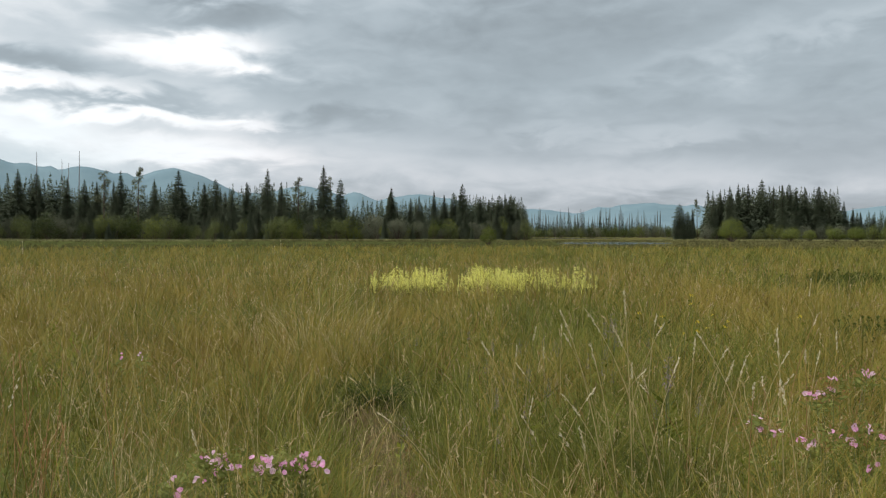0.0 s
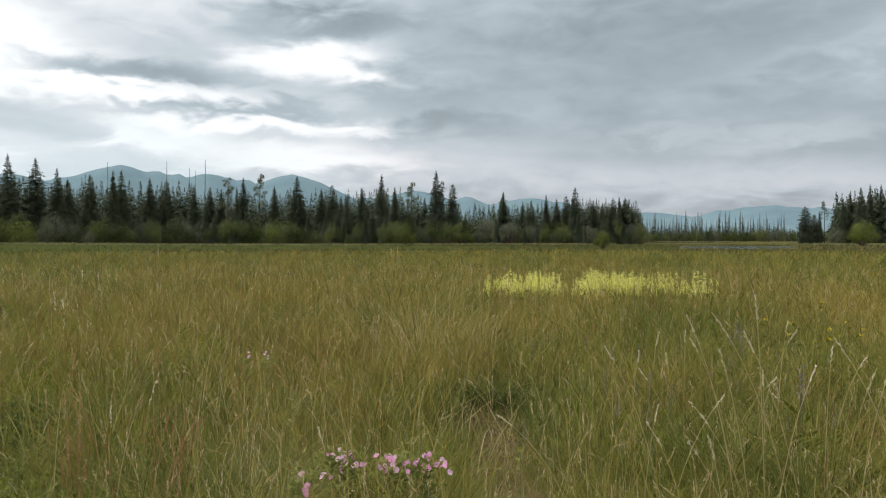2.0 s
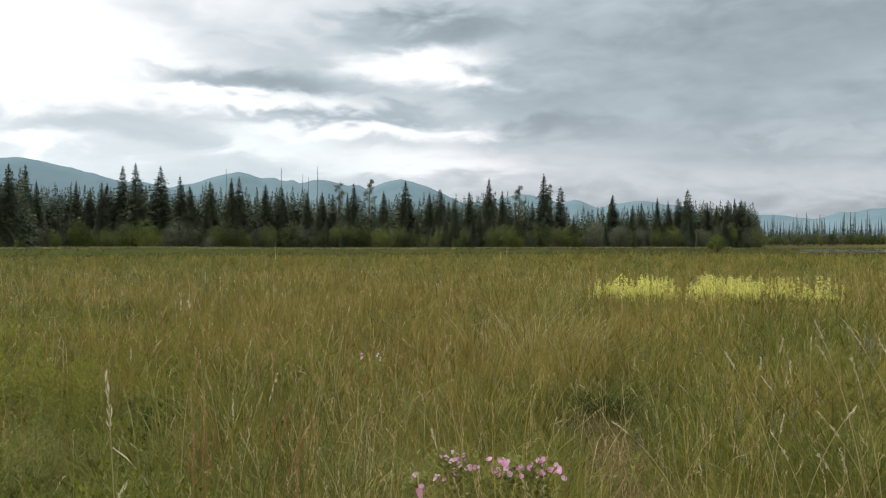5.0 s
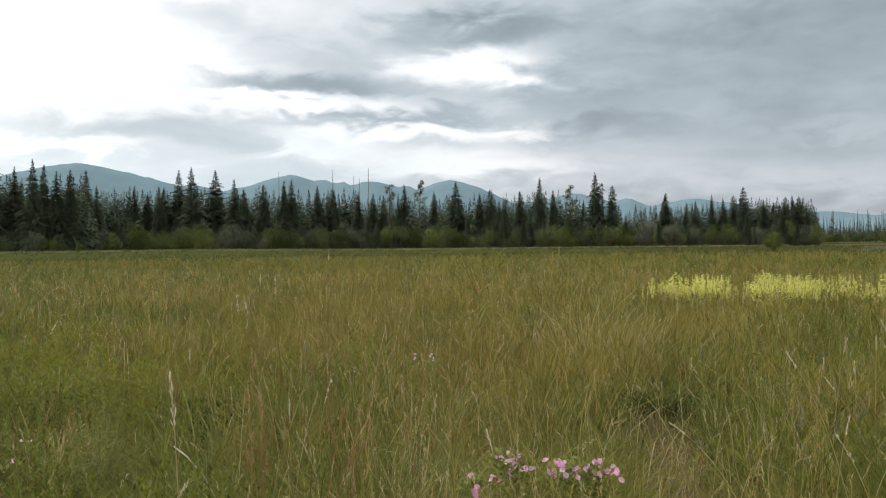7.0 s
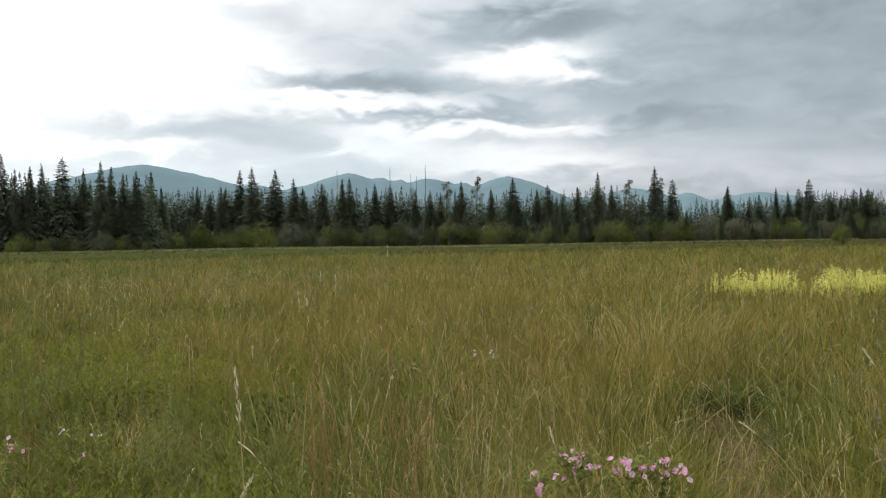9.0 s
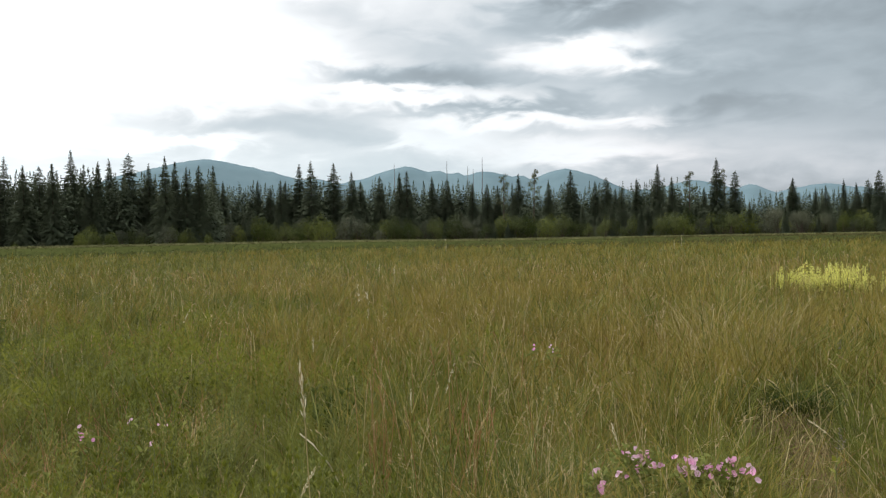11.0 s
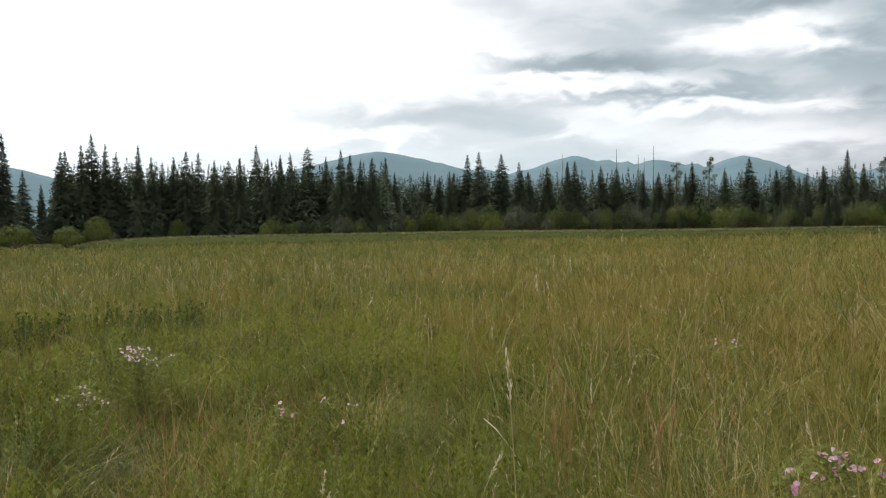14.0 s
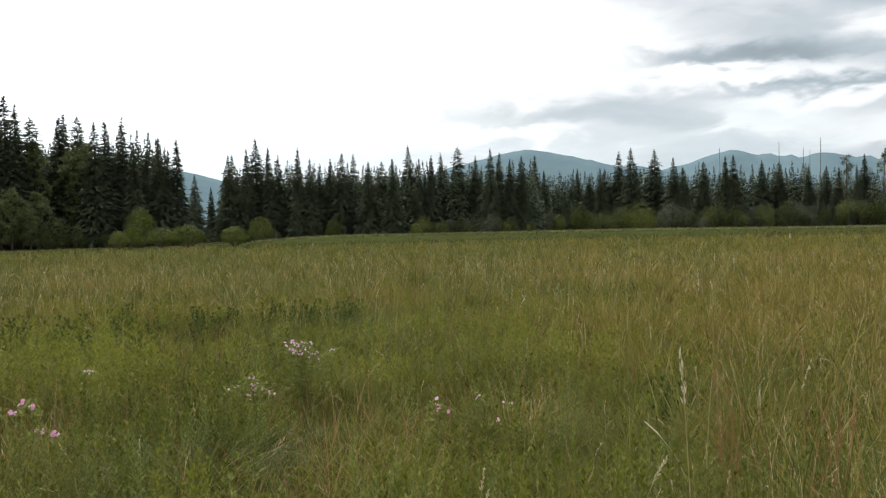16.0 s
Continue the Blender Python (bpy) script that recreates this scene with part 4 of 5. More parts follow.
        keep = rng.uniform(0, 1, n) > np.clip(herb_side(x, y) * 0.85 + 0.9 * field(x, y, 0.45, 14) + 0.25 * greenness(x, y), 0, 1)
        x, y, r = x[keep], y[keep], r[keep]
        n = len(x)
        h, a = rng.uniform(0.42, 0.78, n), rng.uniform(0, 2 * np.pi, n)
        b = np.abs(rng.normal(0.25, 0.25, n))
        v, q, t = blades(rng, x, y, h, 0.0022 + 0.0004 * r, b, 3, 0.0, a, tilt=0.0)
        tagged(part("seeding_stem", mesh_of("seeding_stem", v, q, t), M_STRAW), "thin straw-coloured stems of seeding grass", "grass", kind="stuff")
        heads = []
        long = rng.uniform(0.07, 0.15, n)
        for j in range(grains):
            u = 1 - long / h * (j + 0.5) / grains
            root = np.stack([x + np.cos(a) * h * b * u ** 1.8, y + np.sin(a) * h * b * u ** 1.8, h * (u - 0.45 * b * u ** 2.4)], 1) + rng.normal(0, 0.0025, (n, 3))
            along = np.stack([np.cos(a) * 1.8 * b * u ** 0.8, np.sin(a) * 1.8 * b * u ** 0.8, 1 - 1.08 * b * u ** 1.4], 1)
            d = along / np.linalg.norm(along, axis=1, keepdims=True) + directions(rng, n) * 0.35
            d /= np.linalg.norm(d, axis=1, keepdims=True)
            heads.append(kites(root - d * 0.006, d, sideways(rng, d), long * (2.0 / grains) * rng.uniform(0.7, 1.2, n), (0.0026 + 0.0006 * r) * (1.1 - 0.6 * j / grains)))
        v, f = joined(heads)
        tagged(part("seed_heads", mesh_of("seed_heads", v, f), M_SEED), "pale feathery seed heads of meadow grass", "seed heads", kind="stuff")
    # leafy shoots: low ones close by, then the herbs further off
    bits = []
    for seed, count, r0, r1, leaves, leaf, tall in ((127, 1700, 2.3, 7.5, 26, 0.028, 0.26), (128, 5200, 7.5, 19.0, 26, 0.044, 0.42)):
        rng, x, y, r = sow(seed, count, r0, r1, 22, 84)
        keep = rng.uniform(0, 1, len(x)) < herb_side(x, y) * (0.65 + 1.7 * field(x, y, 0.9, 15))
        x, y = x[keep], y[keep]
        n = len(x)
        rise = tall * (1 + 0.9 * field(x, y, 0.55, 16) + rng.normal(0, 0.2, n)).clip(0.35)
        for j in range(leaves):
            u = 0.3 + 0.7 * (j + rng.uniform(0, 1, n)) / leaves
            d = directions(rng, n, 0.1, 0.8)
            d[:, 2] += 0.7 * u ** 3
            d /= np.linalg.norm(d, axis=1, keepdims=True)
            root = np.stack([x + rng.normal(0, leaf * 0.5, n), y + rng.normal(0, leaf * 0.5, n), u * rise], 1)
            size = leaf * rng.uniform(0.7, 1.4, n)
            bits.append(kites(root, d, sideways(rng, d), size, size * rng.uniform(0.28, 0.42, n)))
    v, f = joined(bits)
    tagged(part("leafy_herbs", mesh_of("leafy_herbs", v, f), M_FORB), "dense green leafy herbs in the meadow", "herbs", kind="stuff")
    # the wet ground between meadow and forest
    rng, x, y, r = sow(131, 46000, 90, 232)
    az = np.degrees(np.arctan2(-x, y))
    dry = ~((az < -8.0) & (az > -15.2) & (r > 128) & (r < 176))
    x, y, r = x[dry], y[dry], r[dry]
    risen = np.degrees(np.arctan2(-x, y)) > 27
    for use, name, label, mat in ((~risen, "marsh_sedge", "dark green marsh sedge before the forest", M_SEDGE), (risen, "bank_sedge", "green sedge on a low bank", M_BANK_SEDGE)):
        k = int(use.sum())
        grass(name, label, mat, rng, x[use], y[use], rng.uniform(0.08, 0.20, k), 0.0016 * r[use], np.abs(rng.normal(0.3, 0.2, k)), 1, None, bank_height(np.degrees(np.arctan2(-x[use], y[use])), r[use]))
    rng, x, y, r = sow(132, 14000, 219, 229)
    shore = np.degrees(np.arctan2(-x, y))
    x, y, r = (c[(shore > -4.0) | (shore < -13.5)] for c in (x, y, r))
    grass("pale_sedge", "pale sedge along the foot of the forest", M_PALE_SEDGE, rng, x, y, rng.uniform(0.25, 0.5, len(x)), 0.0026 * r, np.abs(rng.normal(0.3, 0.2, len(x))), 1)
    # lit crest above the bank's darker near side, put into a paler sedge
    rng, x, y, r = sow(133, 9000, 147, 157, 14, 60)
    grass("pale_sedge", "pale sedge along the crest of the bank", M_PALE_SEDGE, rng, x, y, rng.uniform(0.20, 0.42, len(x)), 0.003 * r, np.abs(rng.normal(0.3, 0.2, len(x))), 1, None, bank_height(np.degrees(np.arctan2(-x, y)), r))
    # the meadow behind the camera
    rng, x, y, r = sow(141, 14000, 0.9, 40, 84, 322)
    grass("meadow_grass", "mixed meadow grass", M_GREEN, rng, x, y, rng.uniform(0.25, 0.6, len(x)), 0.005 + 0.003 * r, np.abs(rng.normal(0.4, 0.25, len(x))), 2)


build_meadow()

# ---------------------------------------------------------------- stalks, tussocks, herbs and flowers
HEADS = ("tall pale grass stalk with a feathery seed head", "grass stalk", "tall seeding grass stalks")
# where the tip hangs, and the foot
STALKS = [
    ((0.92, 4.3, 1.3), (0.97, 4.29)), ((0.62, 4.46, 1.19), (0.88, 4.41)), ((0.78, 4.63, 1.19), (1.18, 4.55)), ((0.85, 4.21, 1.13), (1.14, 4.15)),
    ((1.27, 4.21, 1.1), (1.62, 4.09)), ((1.69, 4.28, 1.11), (1.73, 4.26)), ((1.49, 4.14, 1.01), (1.34, 4.19)),
    ((0.72, 4.14, 1.06), (0.88, 4.11)), ((0.62, 4.36, 0.77), (0.95, 4.3)), ((0.4, 4.28, 0.68), (0.62, 4.26)), ((0.64, 3.95, 0.69), (0.73, 3.93)),
    ((-0.37, 4.79, 0.59), (0.05, 4.8)), ((-1.2, 4.03, 0.67), (-1.1, 4.05)), ((1.63, 4.73, 0.89), (1.46, 4.78)),
]
MORE_STALKS = [
    ((2.99, 6.88, 1.23), (2.93, 6.9)), ((2.53, 5.44, 0.96), (2.55, 5.43)), ((-5.42, 5.78, 0.96), (-5.61, 5.62)), ((-4.03, 8.12, 1.53), (-4.0, 8.13)),
    ((-3.79, 6.57, 1.3), (-3.77, 6.58)), ((-2.71, 4.31, 1.25), (-2.68, 4.32)), ((-3.55, 4.96, 0.89), (-3.54, 4.97)), ((-2.05, 4.08, 0.9), (-2.18, 4.02)),
    ((-2.4, 4.25, 0.72), (-2.41, 4.24)), ((-4.67, 7.82, 1.27), (-4.67, 7.82)), ((-3.29, 5.15, 1.25), (-3.26, 5.17)), ((-2.27, 11.86, 1.5), (-2.25, 11.86)), ((-2.54, 12.75, 1.43), (-2.5, 12.76)),
]


def arc(foot, tip, n=8, droop=0.25):
    """A stem that rises and bows over to its tip."""
    foot, tip = Vector(foot), Vector(tip)
    knee = Vector((foot.x + (tip.x - foot.x) * 0.30, foot.y + (tip.y - foot.y) * 0.30, foot.z + (tip.z - foot.z) * (0.62 + droop * 0.2)))
    return [foot * (1 - t) ** 2 + knee * 2 * t * (1 - t) + tip * t ** 2 for t in [k / (n - 1) for k in range(n)]]


def grass_stalk(seed, tip, foot, thick=0.0034, head=0.13, stem_mat=None, head_mat=None, grain=0.011, label=HEADS[0]):
    rng = np.random.default_rng(seed)
    thing = new("grass_stalk")
    thing.location = (*foot, 0.0)
    way = Vector(tip) - Vector((*foot, 0))
    line = arc((0, 0, 0), way)
    v, q = tube(line, np.linspace(thick, thick * 0.45, len(line)), 4)
    part("stem", mesh_of("stem", v, q), stem_mat or M_STRAW, thing)
    total = sum((b - a).length for a, b in zip(line, line[1:]))
    along = (line[-1] - line[-2]).normalized()
    n = 34
    s = rng.uniform(0, 1, n)
    root = np.array([(line[-1] - along * (head * k))[:] for k in s]) + rng.normal(0, 0.002, (n, 3))
    d = np.array(along[:])[None, :] + directions(rng, n) * rng.uniform(0.15, 0.55, (n, 1))
    d /= np.linalg.norm(d, axis=1, keepdims=True)
    hv, hf = kites(root, d, sideways(rng, d), rng.uniform(0.012, 0.024, n), grain * 0.42 * rng.uniform(0.6, 1.1, n))
    part("seed_head", mesh_of("seed_head", hv, hf), head_mat or M_HEAD, thing, "pale feathery seed head")
    return tagged(thing, label, HEADS[1], HEADS[2])


for k, (tip, foot) in enumerate(STALKS + MORE_STALKS):
    grass_stalk(200 + k, tip, foot, 0.0036 if k < len(STALKS) else 0.0030, 0.10 + 0.06 * pick.random(), M_STRAW if k < len(STALKS) else M_GOLD)
grass_stalk(240, (-1.19, 1.52, 1.31), (-1.16, 1.54), 0.0022, 0.115, None, None, 0.008, "thick pale dead stalk with a cottony head")
for k in range(28):
    az, r = pick.uniform(-24, -4), pick.uniform(3.9, 6.5)
    x, y = polar(az, r)
    h, d, a = pick.uniform(0.65, 1.05), pick.uniform(0.05, 0.45), pick.uniform(0, 6.28)
    grass_stalk(260 + k, (x + math.cos(a) * d, y + math.sin(a) * d * 0.5, h), (x, y), 0.0030, 0.09, M_RUST if k % 4 == 0 else M_STRAW)
for k in range(30):
    x, y = polar(pick.uniform(21, 34), pick.uniform(4.0, 7.0))
    a, d = pick.uniform(0, 6.28), pick.uniform(0.02, 0.25)
    grass_stalk(320 + k, (x + math.cos(a) * d, y + math.sin(a) * d, pick.uniform(0.6, 0.95)), (x, y), 0.0032, 0.12, M_RUST if k % 4 else M_STRAW, M_STRAW if k % 3 else M_RUST)

# low drooping heads among the herbs, and a rusty plume
grass_stalk(241, (-2.01, 2.74, 0.7), (-2.18, 2.63), 0.0030, 0.12, M_STRAW, None, 0.016)
grass_stalk(242, (-2.48, 2.23, 0.67), (-2.60, 2.28), 0.0028, 0.10, M_STRAW, None, 0.016)
grass_stalk(243, (-2.47, 2.24, 0.59), (-2.57, 2.24), 0.0028, 0.08, M_STRAW, None, 0.016)
for k in range(26):
    az, r = (25.6, 4.4) if k % 2 else (31.6, 4.6)
    x, y = polar(pick.gauss(az, 0.35), pick.gauss(r, 0.12))
    grass_stalk(380 + k, (x + pick.gauss(0, 0.05), y + pick.gauss(0, 0.05), pick.uniform(0.45, 0.84)), (x, y), 0.0026, 0.16, M_RUST, M_RUST if k % 3 else M_SEED, 0.010, "rust-coloured dry grass stalk with a narrow seed head")

# a bare pale twig lying in the grass
v, q = tube([(-2.61, 3.48, 0.62), (-2.55, 3.50, 0.57), (-2.46, 3.51, 0.475), (-2.43, 3.60, 0.30), (-2.41, 3.75, 0.0)], [0.003, 0.004, 0.004, 0.002, 0.001], 5)
tagged(part("twig", mesh_of("twig", v, q), M_HEAD), "bleached bare twig leaning in the grass", "twig")


def tussock(seed, blade_count, length, spread, material, label, width=0.005, bend=(0.3, 1.0)):
    """Long arching blades out of one root stock."""
    rng = np.random.default_rng(seed)
    n = blade_count
    a, d = rng.uniform(0, 2 * np.pi, n), np.abs(rng.normal(0, 1, n)) * spread
    thing = new("grass_tussock")
    dark = 0.94 if material in (M_DARKGRASS, M_LUSH) else 0.75
    for share, mat, name in ((slice(0, int(n * dark)), material, "arching_blade_mass"), (slice(int(n * dark), n), M_STRAW, "dry_blade_mass")):
        k = len(a[share])
        v, q, t = blades(rng, np.cos(a[share]) * d[share], np.sin(a[share]) * d[share], length * rng.uniform(0.5, 1.1, k), width * rng.uniform(0.6, 1.3, k), rng.uniform(*bend, k), 5, 0.0, a[share] + rng.normal(0, 0.35, k))
        tagged(part(name, mesh_of(name, v, q, t), mat, thing), kind="stuff")
    return tagged(thing, label, "tussock", "tussocks in the meadow")


# place, blades, length, spread, material, label, width, bend
TUSSOCKS = [
    ((-1.76, 10.8), 75, 1.30, 0.45, M_STRAW, "straw-coloured tussock of long arching grass", 0.009, (0.1, 0.95)),
    ((-1.05, 9.3), 60, 1.05, 0.30, M_STRAW, "straw-coloured tussock of long arching grass", 0.008, (0.1, 0.8)),
    ((-0.60, 7.65), 620, 0.54, 0.15, M_DARKGRASS, "dark green drooping tussock in a hollow", 0.006, (0.5, 1.2)),
    ((-0.86, 7.45), 280, 0.40, 0.12, M_DARKGRASS, "dark green drooping tussock in a hollow", 0.006, (0.5, 1.2)),
    ((-1.80, 4.30), 900, 0.62, 0.17, M_LUSH, "lush green arching tussock", 0.006, (0.4, 1.1)),
    ((-1.35, 4.0), 600, 0.56, 0.15, M_LUSH, "lush green arching tussock", 0.006, (0.4, 1.1)),
    ((-4.75, 2.15), 900, 0.60, 0.19, M_LUSH, "lush green arching tussock", 0.006, (0.5, 1.2)),
    ((-2.2, 3.7), 420, 0.50, 0.14, M_LUSH, "lush green arching tussock", 0.006, (0.5, 1.2)),
    ((-4.4, 4.65), 420, 0.46, 0.16, M_GOLD, "straw-coloured tussock of long arching grass", 0.005, (0.5, 1.2)),
    ((1.30, 4.1), 460, 0.58, 0.13, M_LUSH, "lush green arching tussock", 0.005, (0.4, 1.1)),
    ((2.0, 4.2), 240, 0.55, 0.12, M_GOLD, "straw-coloured tussock of long arching grass", 0.005, (0.5, 1.2)),
    ((4.9, 8.6), 260, 0.7, 0.25, M_GOLD, "straw-coloured tussock of long arching grass", 0.006, (0.3, 1.0)),
]
for k, (xy, *spec) in enumerate(TUSSOCKS):
    tussock(400 + k, *spec).location = (*xy, 0)


def herb(seed, stems, leaves, tall, leaf, material, name, label, category, group):
    """A bushy herb: each stem carries leaves set round it, with a tuft of young ones at its top."""
    rng = np.random.default_rng(seed)
    thing = new(name)
    for i in range(stems):
        twigs, bits = [], []
        for k in range(2):
            a, d, h = i * 2.4 + k * 1.1 + rng.uniform(-0.4, 0.4), 0.15 * math.sqrt((i + 0.5 * k + 0.2) / stems), tall * rng.uniform(0.62, 1.05)
            top = np.array([math.cos(a) * d, math.sin(a) * d, h])
            twigs.append(tube([(top[0] * 0.3, top[1] * 0.3, -0.01), tuple(top * np.array([0.7, 0.7, 0.55])), tuple(top)], [0.0026, 0.0022, 0.001], 3))
            u = np.concatenate([np.linspace(0.25, 0.97, leaves), np.full(7, 1.0)])
            n = len(u)
            root = np.stack([top[0] * (0.3 + 0.7 * u), top[1] * (0.3 + 0.7 * u), h * u], 1)
            b = np.arange(n) * 2.4 + rng.uniform(0, 6)
            d = np.stack([np.cos(b), np.sin(b), 0.65 + 0.8 * u ** 4 + rng.normal(0, 0.25, n)], 1)
            d /= np.linalg.norm(d, axis=1, keepdims=True)
            across = np.stack([-np.sin(b), np.cos(b), rng.normal(0, 0.25, n)], 1)
            size = leaf * (1.2 - 0.45 * u) * rng.uniform(0.75, 1.25, n)
            bits.append(kites(root, d, across, size, size * 0.32, np.stack([np.zeros(n), np.zeros(n), size * 0.12], 1), 0.45))
        v, q = joined(twigs)
        stem = part("stem", mesh_of("stem", v, q), M_STEM, thing)
        v, f = joined(bits)
        tagged(part("foliage", mesh_of("foliage", v, f), material, stem), kind="stuff")
    return tagged(thing, label, category, group)


laid = 0
while laid < 330:
    az, r = pick.uniform(24, 82), math.exp(pick.uniform(math.log(3.2), math.log(8.5)))
    x, y = polar(az, r)
    if pick.random() > herb_side(x, y) * (0.5 + 1.5 * noise.noise((x * 0.9, y * 0.9, 2))) + 0.03:
        continue
    i = pick.randrange(5)
    place(("herb", i), lambda: herb(500 + i, 3, 30, 0.44, 0.036, M_FORB_GREY if i > 2 else M_FORB, "leafy_herb", "green leafy meadow herb with narrow leaves", "herb", "leafy herbs"), stand(x, y, pick.uniform(0.55, 1.35) * (1.1 if r < 5 else 1.0), pick.uniform(0, 360), 0.85))
    laid += 1
for x, y, s in ((1.35, 3.95, 1.0), (1.5, 4.1, 1.1), (1.28, 4.15, 0.9), (1.6, 3.85, 0.8), (-0.75, 3.7, 0.9), (-0.95, 3.75, 0.8), (2.6, 9.5, 1.1), (2.3, 9.0, 1.0), (0.9, 9.6, 1.0), (-2.3, 8.7, 0.8)):
    i = pick.randrange(5)
    place(("herb", i), None, stand(x, y, s, pick.uniform(0, 360)))
# darker, broader herbs
DARK_HERBS = [(67.1, 13.7, 2.6), (60, 13.2, 1.6), (55, 13.6, 1.0), (72, 12.6, 1.4), (-24.9, 27, 2.6), (-26.5, 27.5, 1.6), (-27.5, 13, 1.2)]
for az, r, width in DARK_HERBS:
    for k in range(max(3, int(width * 14))):
        x, y = polar(az, r)
        i = pick.randrange(2)
        place(("dark_herb", i), lambda: herb(520 + i, 3, 16, 0.55, 0.085, M_FORB_DARK, "broad_herb", "dark green broad-leaved herb clump", "herb", "dark herbs"),
              stand(x + pick.gauss(0, width * 0.4), y + pick.gauss(0, width * 0.3), pick.uniform(0.55, 0.95) * (1.0 if r > 8 else 0.95), pick.uniform(0, 360)))

for k in range(3):
    x, y = polar(34.4 + pick.gauss(0, 0.6), 6.2 + pick.gauss(0, 0.08))
    place(("dark_herb", k % 2), None, stand(x, y, pick.uniform(0.75, 0.9), pick.uniform(0, 360), 0.9))


def petals(rng, centre, facing, size, count=5):
    """One open flower."""
    facing = Vector(facing).normalized()
    side = facing.orthogonal().normalized()
    other = facing.cross(side)
    turn = rng.uniform(0, 6.28)
    bits = []
    for k in range(count):
        a = turn + 2 * math.pi * k / count
        d = (side * math.cos(a) + other * math.sin(a)) * 0.93 + facing * 0.36
        w = (other * math.cos(a) - side * math.sin(a))
        bits.append(kites(np.array([centre]), np.array([d[:]]), np.array([w[:]]), size, size * 0.95, np.array([(facing * size * 0.10)[:]]), 0.68))
    return joined(bits)


def flower_plant(name, seed, spots, petal_mat, size, label, category, group, leaves=18, count=5, centre=True, buds=0):
    """A plant with open flowers at the given heads; its foot is the middle of them."""
    rng = np.random.default_rng(seed)
    spots = np.array(spots, dtype=float)
    spots = np.concatenate([spots, spots + rng.normal(0, (0.014, 0.018, 0.010), spots.shape), spots + rng.normal(0, (0.024, 0.03, 0.016), spots.shape)])
    foot = spots[:, :2].mean(0)
    thing = new(name)
    thing.location = (*foot, 0)
    sticks, bits = [], []
    for x, y, z in spots[::3]:
        p = Vector((x - foot[0], y - foot[1], z))
        line = arc((p.x * 0.5, p.y * 0.5, 0), p, 5)
        sticks.append(tube(line, [0.0022, 0.002, 0.0018, 0.0015, 0.0012], 3))
        for k in range(3 * leaves):
            q = line[3].lerp(line[4], rng.uniform(0.3, 1.08)) if k % 2 else line[1].lerp(line[3], rng.uniform(0, 1))
            d = directions(rng, 1, -0.1, 0.9)
            bits.append(kites(np.array([q[:]]) + rng.normal(0, (0.035, 0.035, 0.008), (1, 3)), d, sideways(rng, d), rng.uniform(0.025, 0.06), rng.uniform(0.008, 0.020)))
    v, q = joined(sticks)
    tagged(part("stalk", mesh_of("stalk", v, q), M_STEM, thing), kind="stuff")
    v, f = joined(bits)
    tagged(part("foliage", mesh_of("foliage", v, f), M_FORB_GREY, thing), kind="stuff")
    if buds:
        n = buds * len(spots)
        root = np.repeat(spots - np.array([*foot, 0.0]), buds, 0) + rng.normal(0, (0.05, 0.05, 0.03), (n, 3))
        d = directions(rng, n, 0.0, 1.0)
        v, f = kites(root, d, sideways(rng, d), rng.uniform(0.010, 0.022, n), rng.uniform(0.005, 0.009, n))
        tagged(part("withered_buds", mesh_of("withered_buds", v, f), M_RUST, thing, "rusty withered buds"), kind="stuff")
    for x, y, z in spots:
        face = (rng.normal(0, 0.6) - x * 0.15, -0.7 + rng.normal(0, 0.4), 0.6 + rng.normal(0, 0.3))
        v, f = petals(rng, (x - foot[0], y - foot[1], z), face, size * rng.uniform(0.8, 1.15), count)
        bloom = part("flower", mesh_of("flower", v, f), M_PALE_PINK if rng.uniform() < 0.45 else petal_mat, thing)
        if centre:
            d = Vector(face).normalized() * 0.006
            cv, cf = tuft(rng, np.array([x - foot[0] + d.x, y - foot[1] + d.y, z + d.z]), size * 0.3, 5)
            part("flower_centre", mesh_of("flower_centre", cv, cf), M_PALE_PINK, bloom, "pale stamens")
    return tagged(thing, label, category, group)


MALLOW = ("pink-flowered mallow plant with small green leaves", "wildflower", "pink mallows")
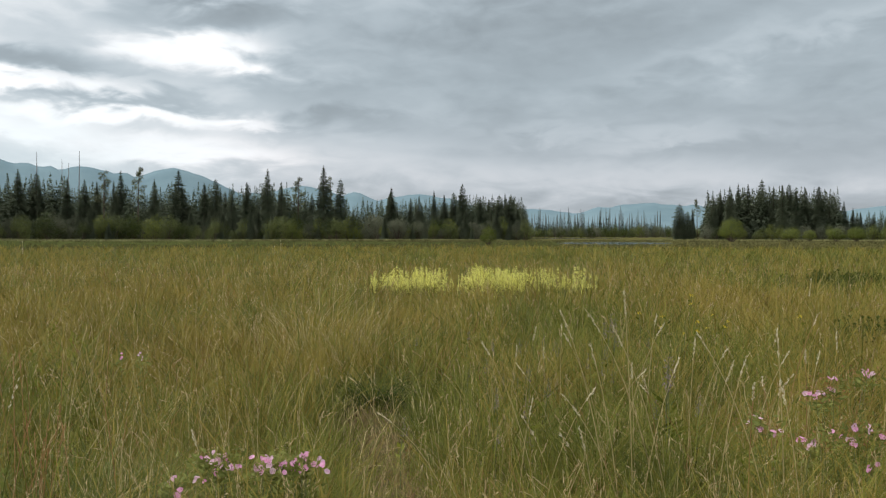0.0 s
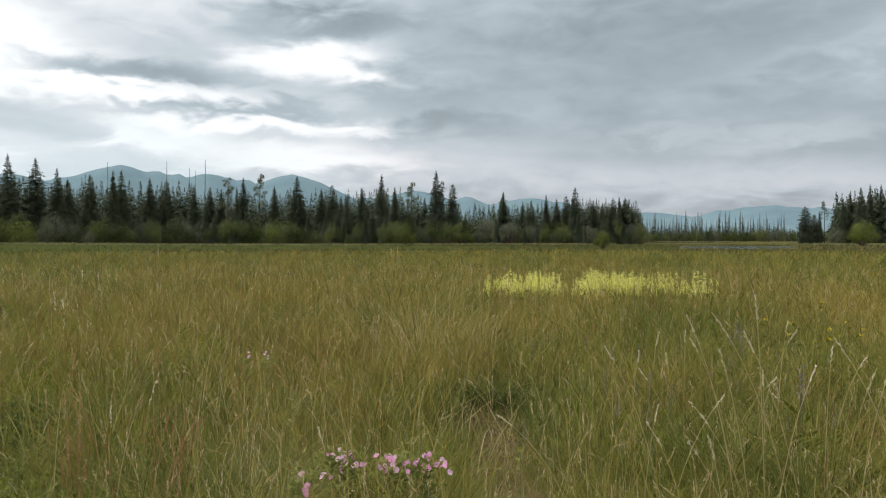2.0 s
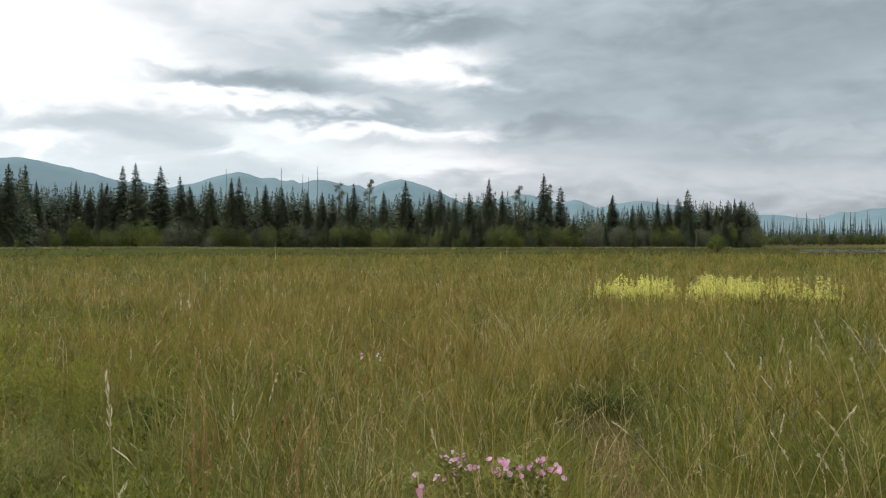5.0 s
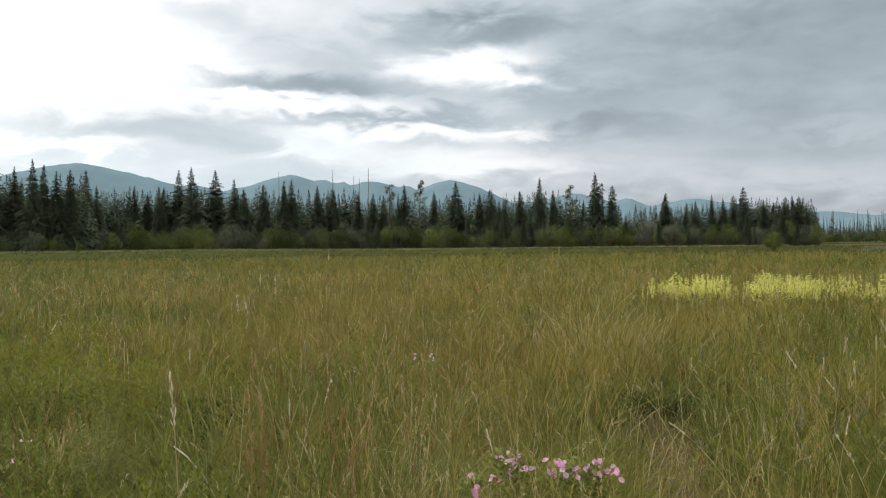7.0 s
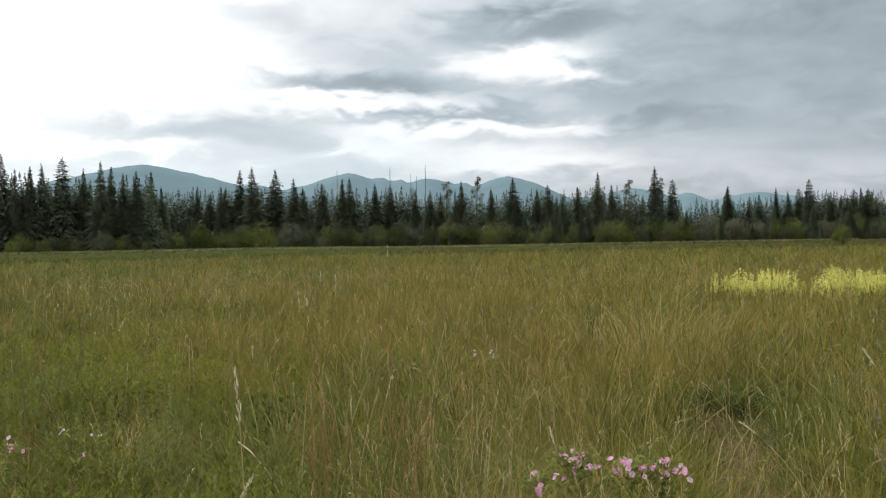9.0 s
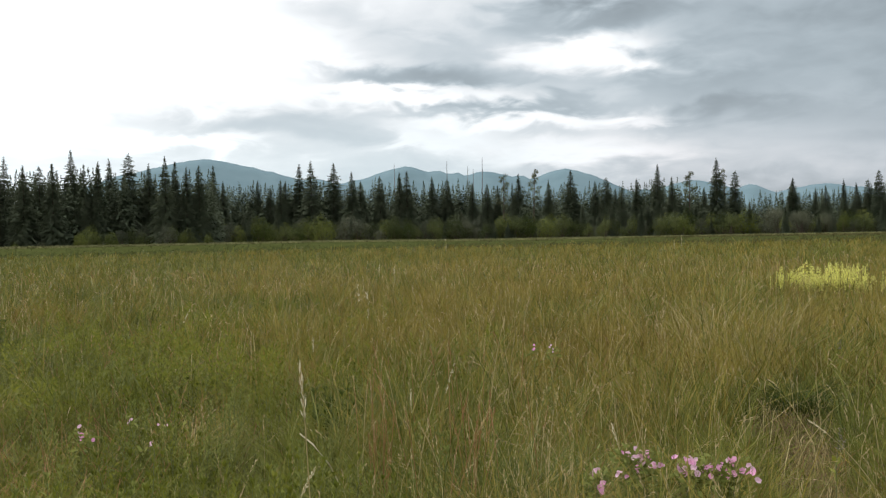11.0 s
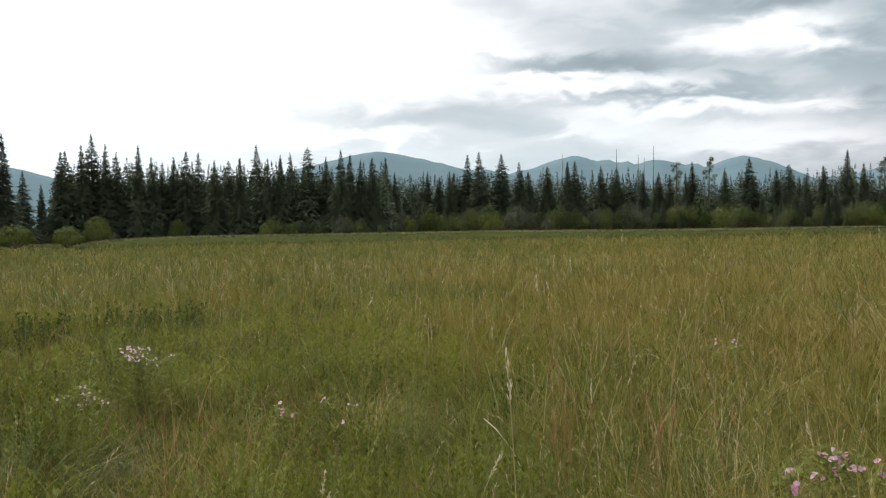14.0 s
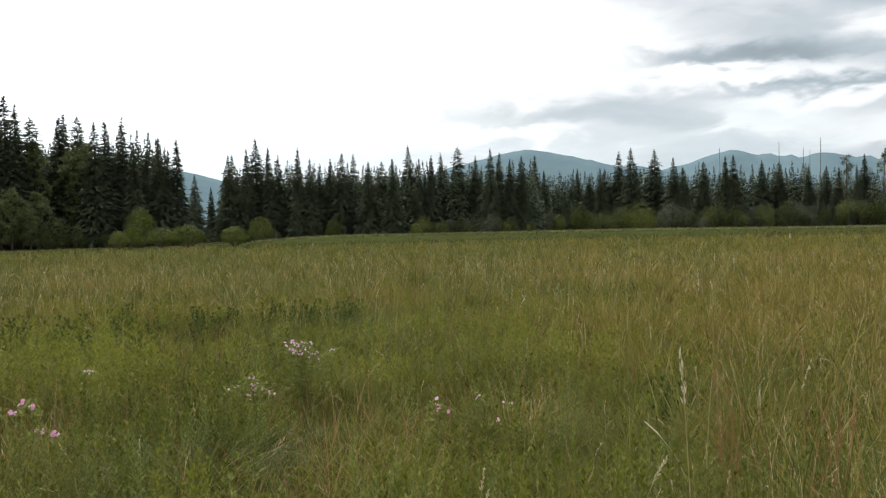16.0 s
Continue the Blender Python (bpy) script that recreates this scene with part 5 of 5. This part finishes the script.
# heads of each mallow
MALLOWS = [
    [(-1.21, 3.8, 0.5), (-1.17, 3.75, 0.46), (-1.24, 3.83, 0.47)],
    [(-1.1, 3.88, 0.56), (-1.04, 3.9, 0.57), (-1.05, 3.85, 0.56), (-0.99, 3.87, 0.56), (-0.96, 3.82, 0.54), (-0.93, 3.85, 0.54), (-1.03, 3.81, 0.53), (-1.11, 3.8, 0.5), (-1.02, 3.91, 0.56)],
    [(-0.86, 3.85, 0.54), (-0.83, 3.89, 0.57), (-0.79, 3.85, 0.56), (-0.77, 3.81, 0.53), (-0.81, 3.87, 0.56), (-0.83, 3.83, 0.54), (-0.79, 3.88, 0.54)],
    [(-0.72, 3.85, 0.55), (-0.75, 3.88, 0.54), (-0.66, 3.85, 0.54), (-0.64, 3.81, 0.53), (-0.59, 3.85, 0.55), (-0.55, 3.85, 0.56), (-0.64, 3.9, 0.58), (-0.54, 3.83, 0.55), (-0.69, 3.89, 0.55)],
    [(2.08, 4.5, 0.83), (2.28, 4.6, 0.86), (1.93, 4.45, 0.76), (2.02, 4.5, 0.75), (2.1, 4.55, 0.76), (2.28, 4.58, 0.85), (2.01, 4.5, 0.75)],
    [(1.59, 4.3, 0.67), (1.68, 4.3, 0.59), (1.83, 4.35, 0.54), (1.89, 4.3, 0.54), (1.85, 4.26, 0.53), (1.63, 4.33, 0.6)],
    [(2.02, 4.4, 0.57), (2.16, 4.45, 0.58), (2.11, 4.4, 0.53), (2.13, 4.37, 0.52), (2.24, 4.45, 0.56), (2.17, 4.3, 0.41), (2.35, 4.5, 0.51)],
    [(-2.66, 7.0, 0.58)],
    [(-3.93, 3.30, 0.55), (-3.97, 3.36, 0.50)],
    [(-5.55, 1.50, 0.62), (-5.62, 1.56, 0.58), (-5.50, 1.60, 0.46), (-5.45, 1.66, 0.42), (-5.66, 1.48, 0.55)],
]
for k, heads in enumerate(MALLOWS):
    flower_plant("mallow", 600 + k, heads, M_PINK, 0.0165 if k != 7 else 0.012, *MALLOW, buds=14 if 3 < k < 7 else 0)
PALE = ("pale pink flower cluster on leafy stems", "wildflower", "pale pink wildflowers")
for k, (cx, cy, cz, n, wide) in enumerate(((-6.24, 3.89, 0.60, 24, 0.14), (-5.54, 3.02, 0.48, 9, 0.06), (-3.96, 3.88, 0.52, 2, 0.10), (-3.72, 3.66, 0.42, 1, 0.06), (-2.5, 6.9, 0.55, 2, 0.1), (-6.9, 2.4, 0.5, 2, 0.1))):
    heads = [(cx + pick.gauss(0, wide * 0.6), cy + pick.gauss(0, wide * 0.6), cz + pick.gauss(0, 0.035)) for _ in range(n)]
    flower_plant("pale_flower", 620 + k, heads, M_PALE_PINK, 0.0105, *PALE, 14)


def spike_plant(name, seed, tall, head, mat, grains, grain, stem_mat, label, category, group, leaves=0, stems=1):
    """Upright stems with flowers crowded along its top."""
    rng = np.random.default_rng(seed)
    thing = new(name)
    for j in range(stems):
        px, py, h = (0, 0, tall) if stems == 1 else (rng.normal(0, 0.13), rng.normal(0, 0.13), tall * rng.uniform(0.65, 1.1))
        lx, ly = px + rng.normal(0, 0.03), py + rng.normal(0, 0.03)
        v, q = tube([(px * 0.4, py * 0.4, -0.01), (px, py, h * 0.6), (lx, ly, h)], [0.005, 0.004, 0.002], 3)
        stem = part("stem", mesh_of("stem", v, q), stem_mat, thing)
        u = rng.uniform(0, 1, grains)
        root = np.stack([lx + rng.normal(0, 0.010, grains), ly + rng.normal(0, 0.010, grains), h - head * u], 1)
        d = directions(rng, grains, 0.0, 1.0)
        v, f = kites(root, d, sideways(rng, d), grain * (0.6 + 0.8 * u), grain * 0.7)
        tagged(part("flower_spike", mesh_of("flower_spike", v, f), mat, stem), kind="stuff")
    if leaves:
        z = rng.uniform(0.1, tall - head, leaves)
        d = directions(rng, leaves, 0.1, 0.8)
        v, f = kites(np.stack([z * 0, z * 0, z], 1), d, sideways(rng, d), rng.uniform(0.06, 0.12, leaves), 0.028)
        tagged(part("leaves", mesh_of("leaves", v, f), M_FORB, thing), kind="stuff")
    return tagged(thing, label, category, group)


# the bright patch: bearing and distance of each drift, number, spread
laid = 0
for a0, a1, r0, r1, n in ((3.7, -0.1, 19.6, 21.4, 40), (-1.6, -5.5, 19.2, 21.8, 64), (-5.5, -10.1, 19.9, 20.7, 17), (5.2, 3.7, 20.0, 20.8, 6), (-0.1, -1.6, 20.0, 20.8, 2)):
    for k in range(n):
        x, y = polar(a0 + (a1 - a0) * (k + pick.random()) / n, pick.uniform(r0, r1))
        i = pick.randrange(4)
        place(("yellow", i), lambda: spike_plant("yellow_wildflower", 640 + i, 0.72, 0.32, M_YELLOW, 40, 0.033, M_STEM, "clump of pale yellow flower spikes in a dense patch", "wildflower", "yellow flower patch", 12, 5),
              stand(x, y, pick.uniform(0.78, 1.12), pick.uniform(0, 360)))
for k in range(13):
    x, y = polar(pick.gauss(-17.5, 3.2), pick.uniform(8.5, 14))
    place(("gold", 0), lambda: spike_plant("golden_flower", 660, 0.60, 0.03, M_GOLDEN_PETAL, 12, 0.02, M_STEM, "small golden-yellow meadow flower on a thin stem", "wildflower", "golden flowers", 4), stand(x, y, pick.uniform(0.8, 1.15), pick.uniform(0, 360)))
for k in range(34):
    x, y = polar(pick.gauss(-5.5, 4.5), pick.uniform(5.0, 9.5))
    i = pick.randrange(2)
    place(("purple", i), lambda: spike_plant("faded_flower_spike", 670 + i, 0.56, 0.13, M_PURPLE, 44, 0.011, M_STEM, "fading purple-grey flower spike", "wildflower", "fading flower spikes", 5), stand(x, y, pick.uniform(0.7, 1.1), pick.uniform(0, 360), lean=pick.uniform(-6, 6)))
for x, y, s in ((1.59, 8.16, 1.5), (1.52, 8.1, 1.35), (1.66, 8.2, 1.4), (1.62, 8.05, 1.2), (1.4, 5.3, 1.5), (1.43, 5.34, 1.4)):
    place(("purple", 0), None, stand(x, y, s, pick.uniform(0, 360)))
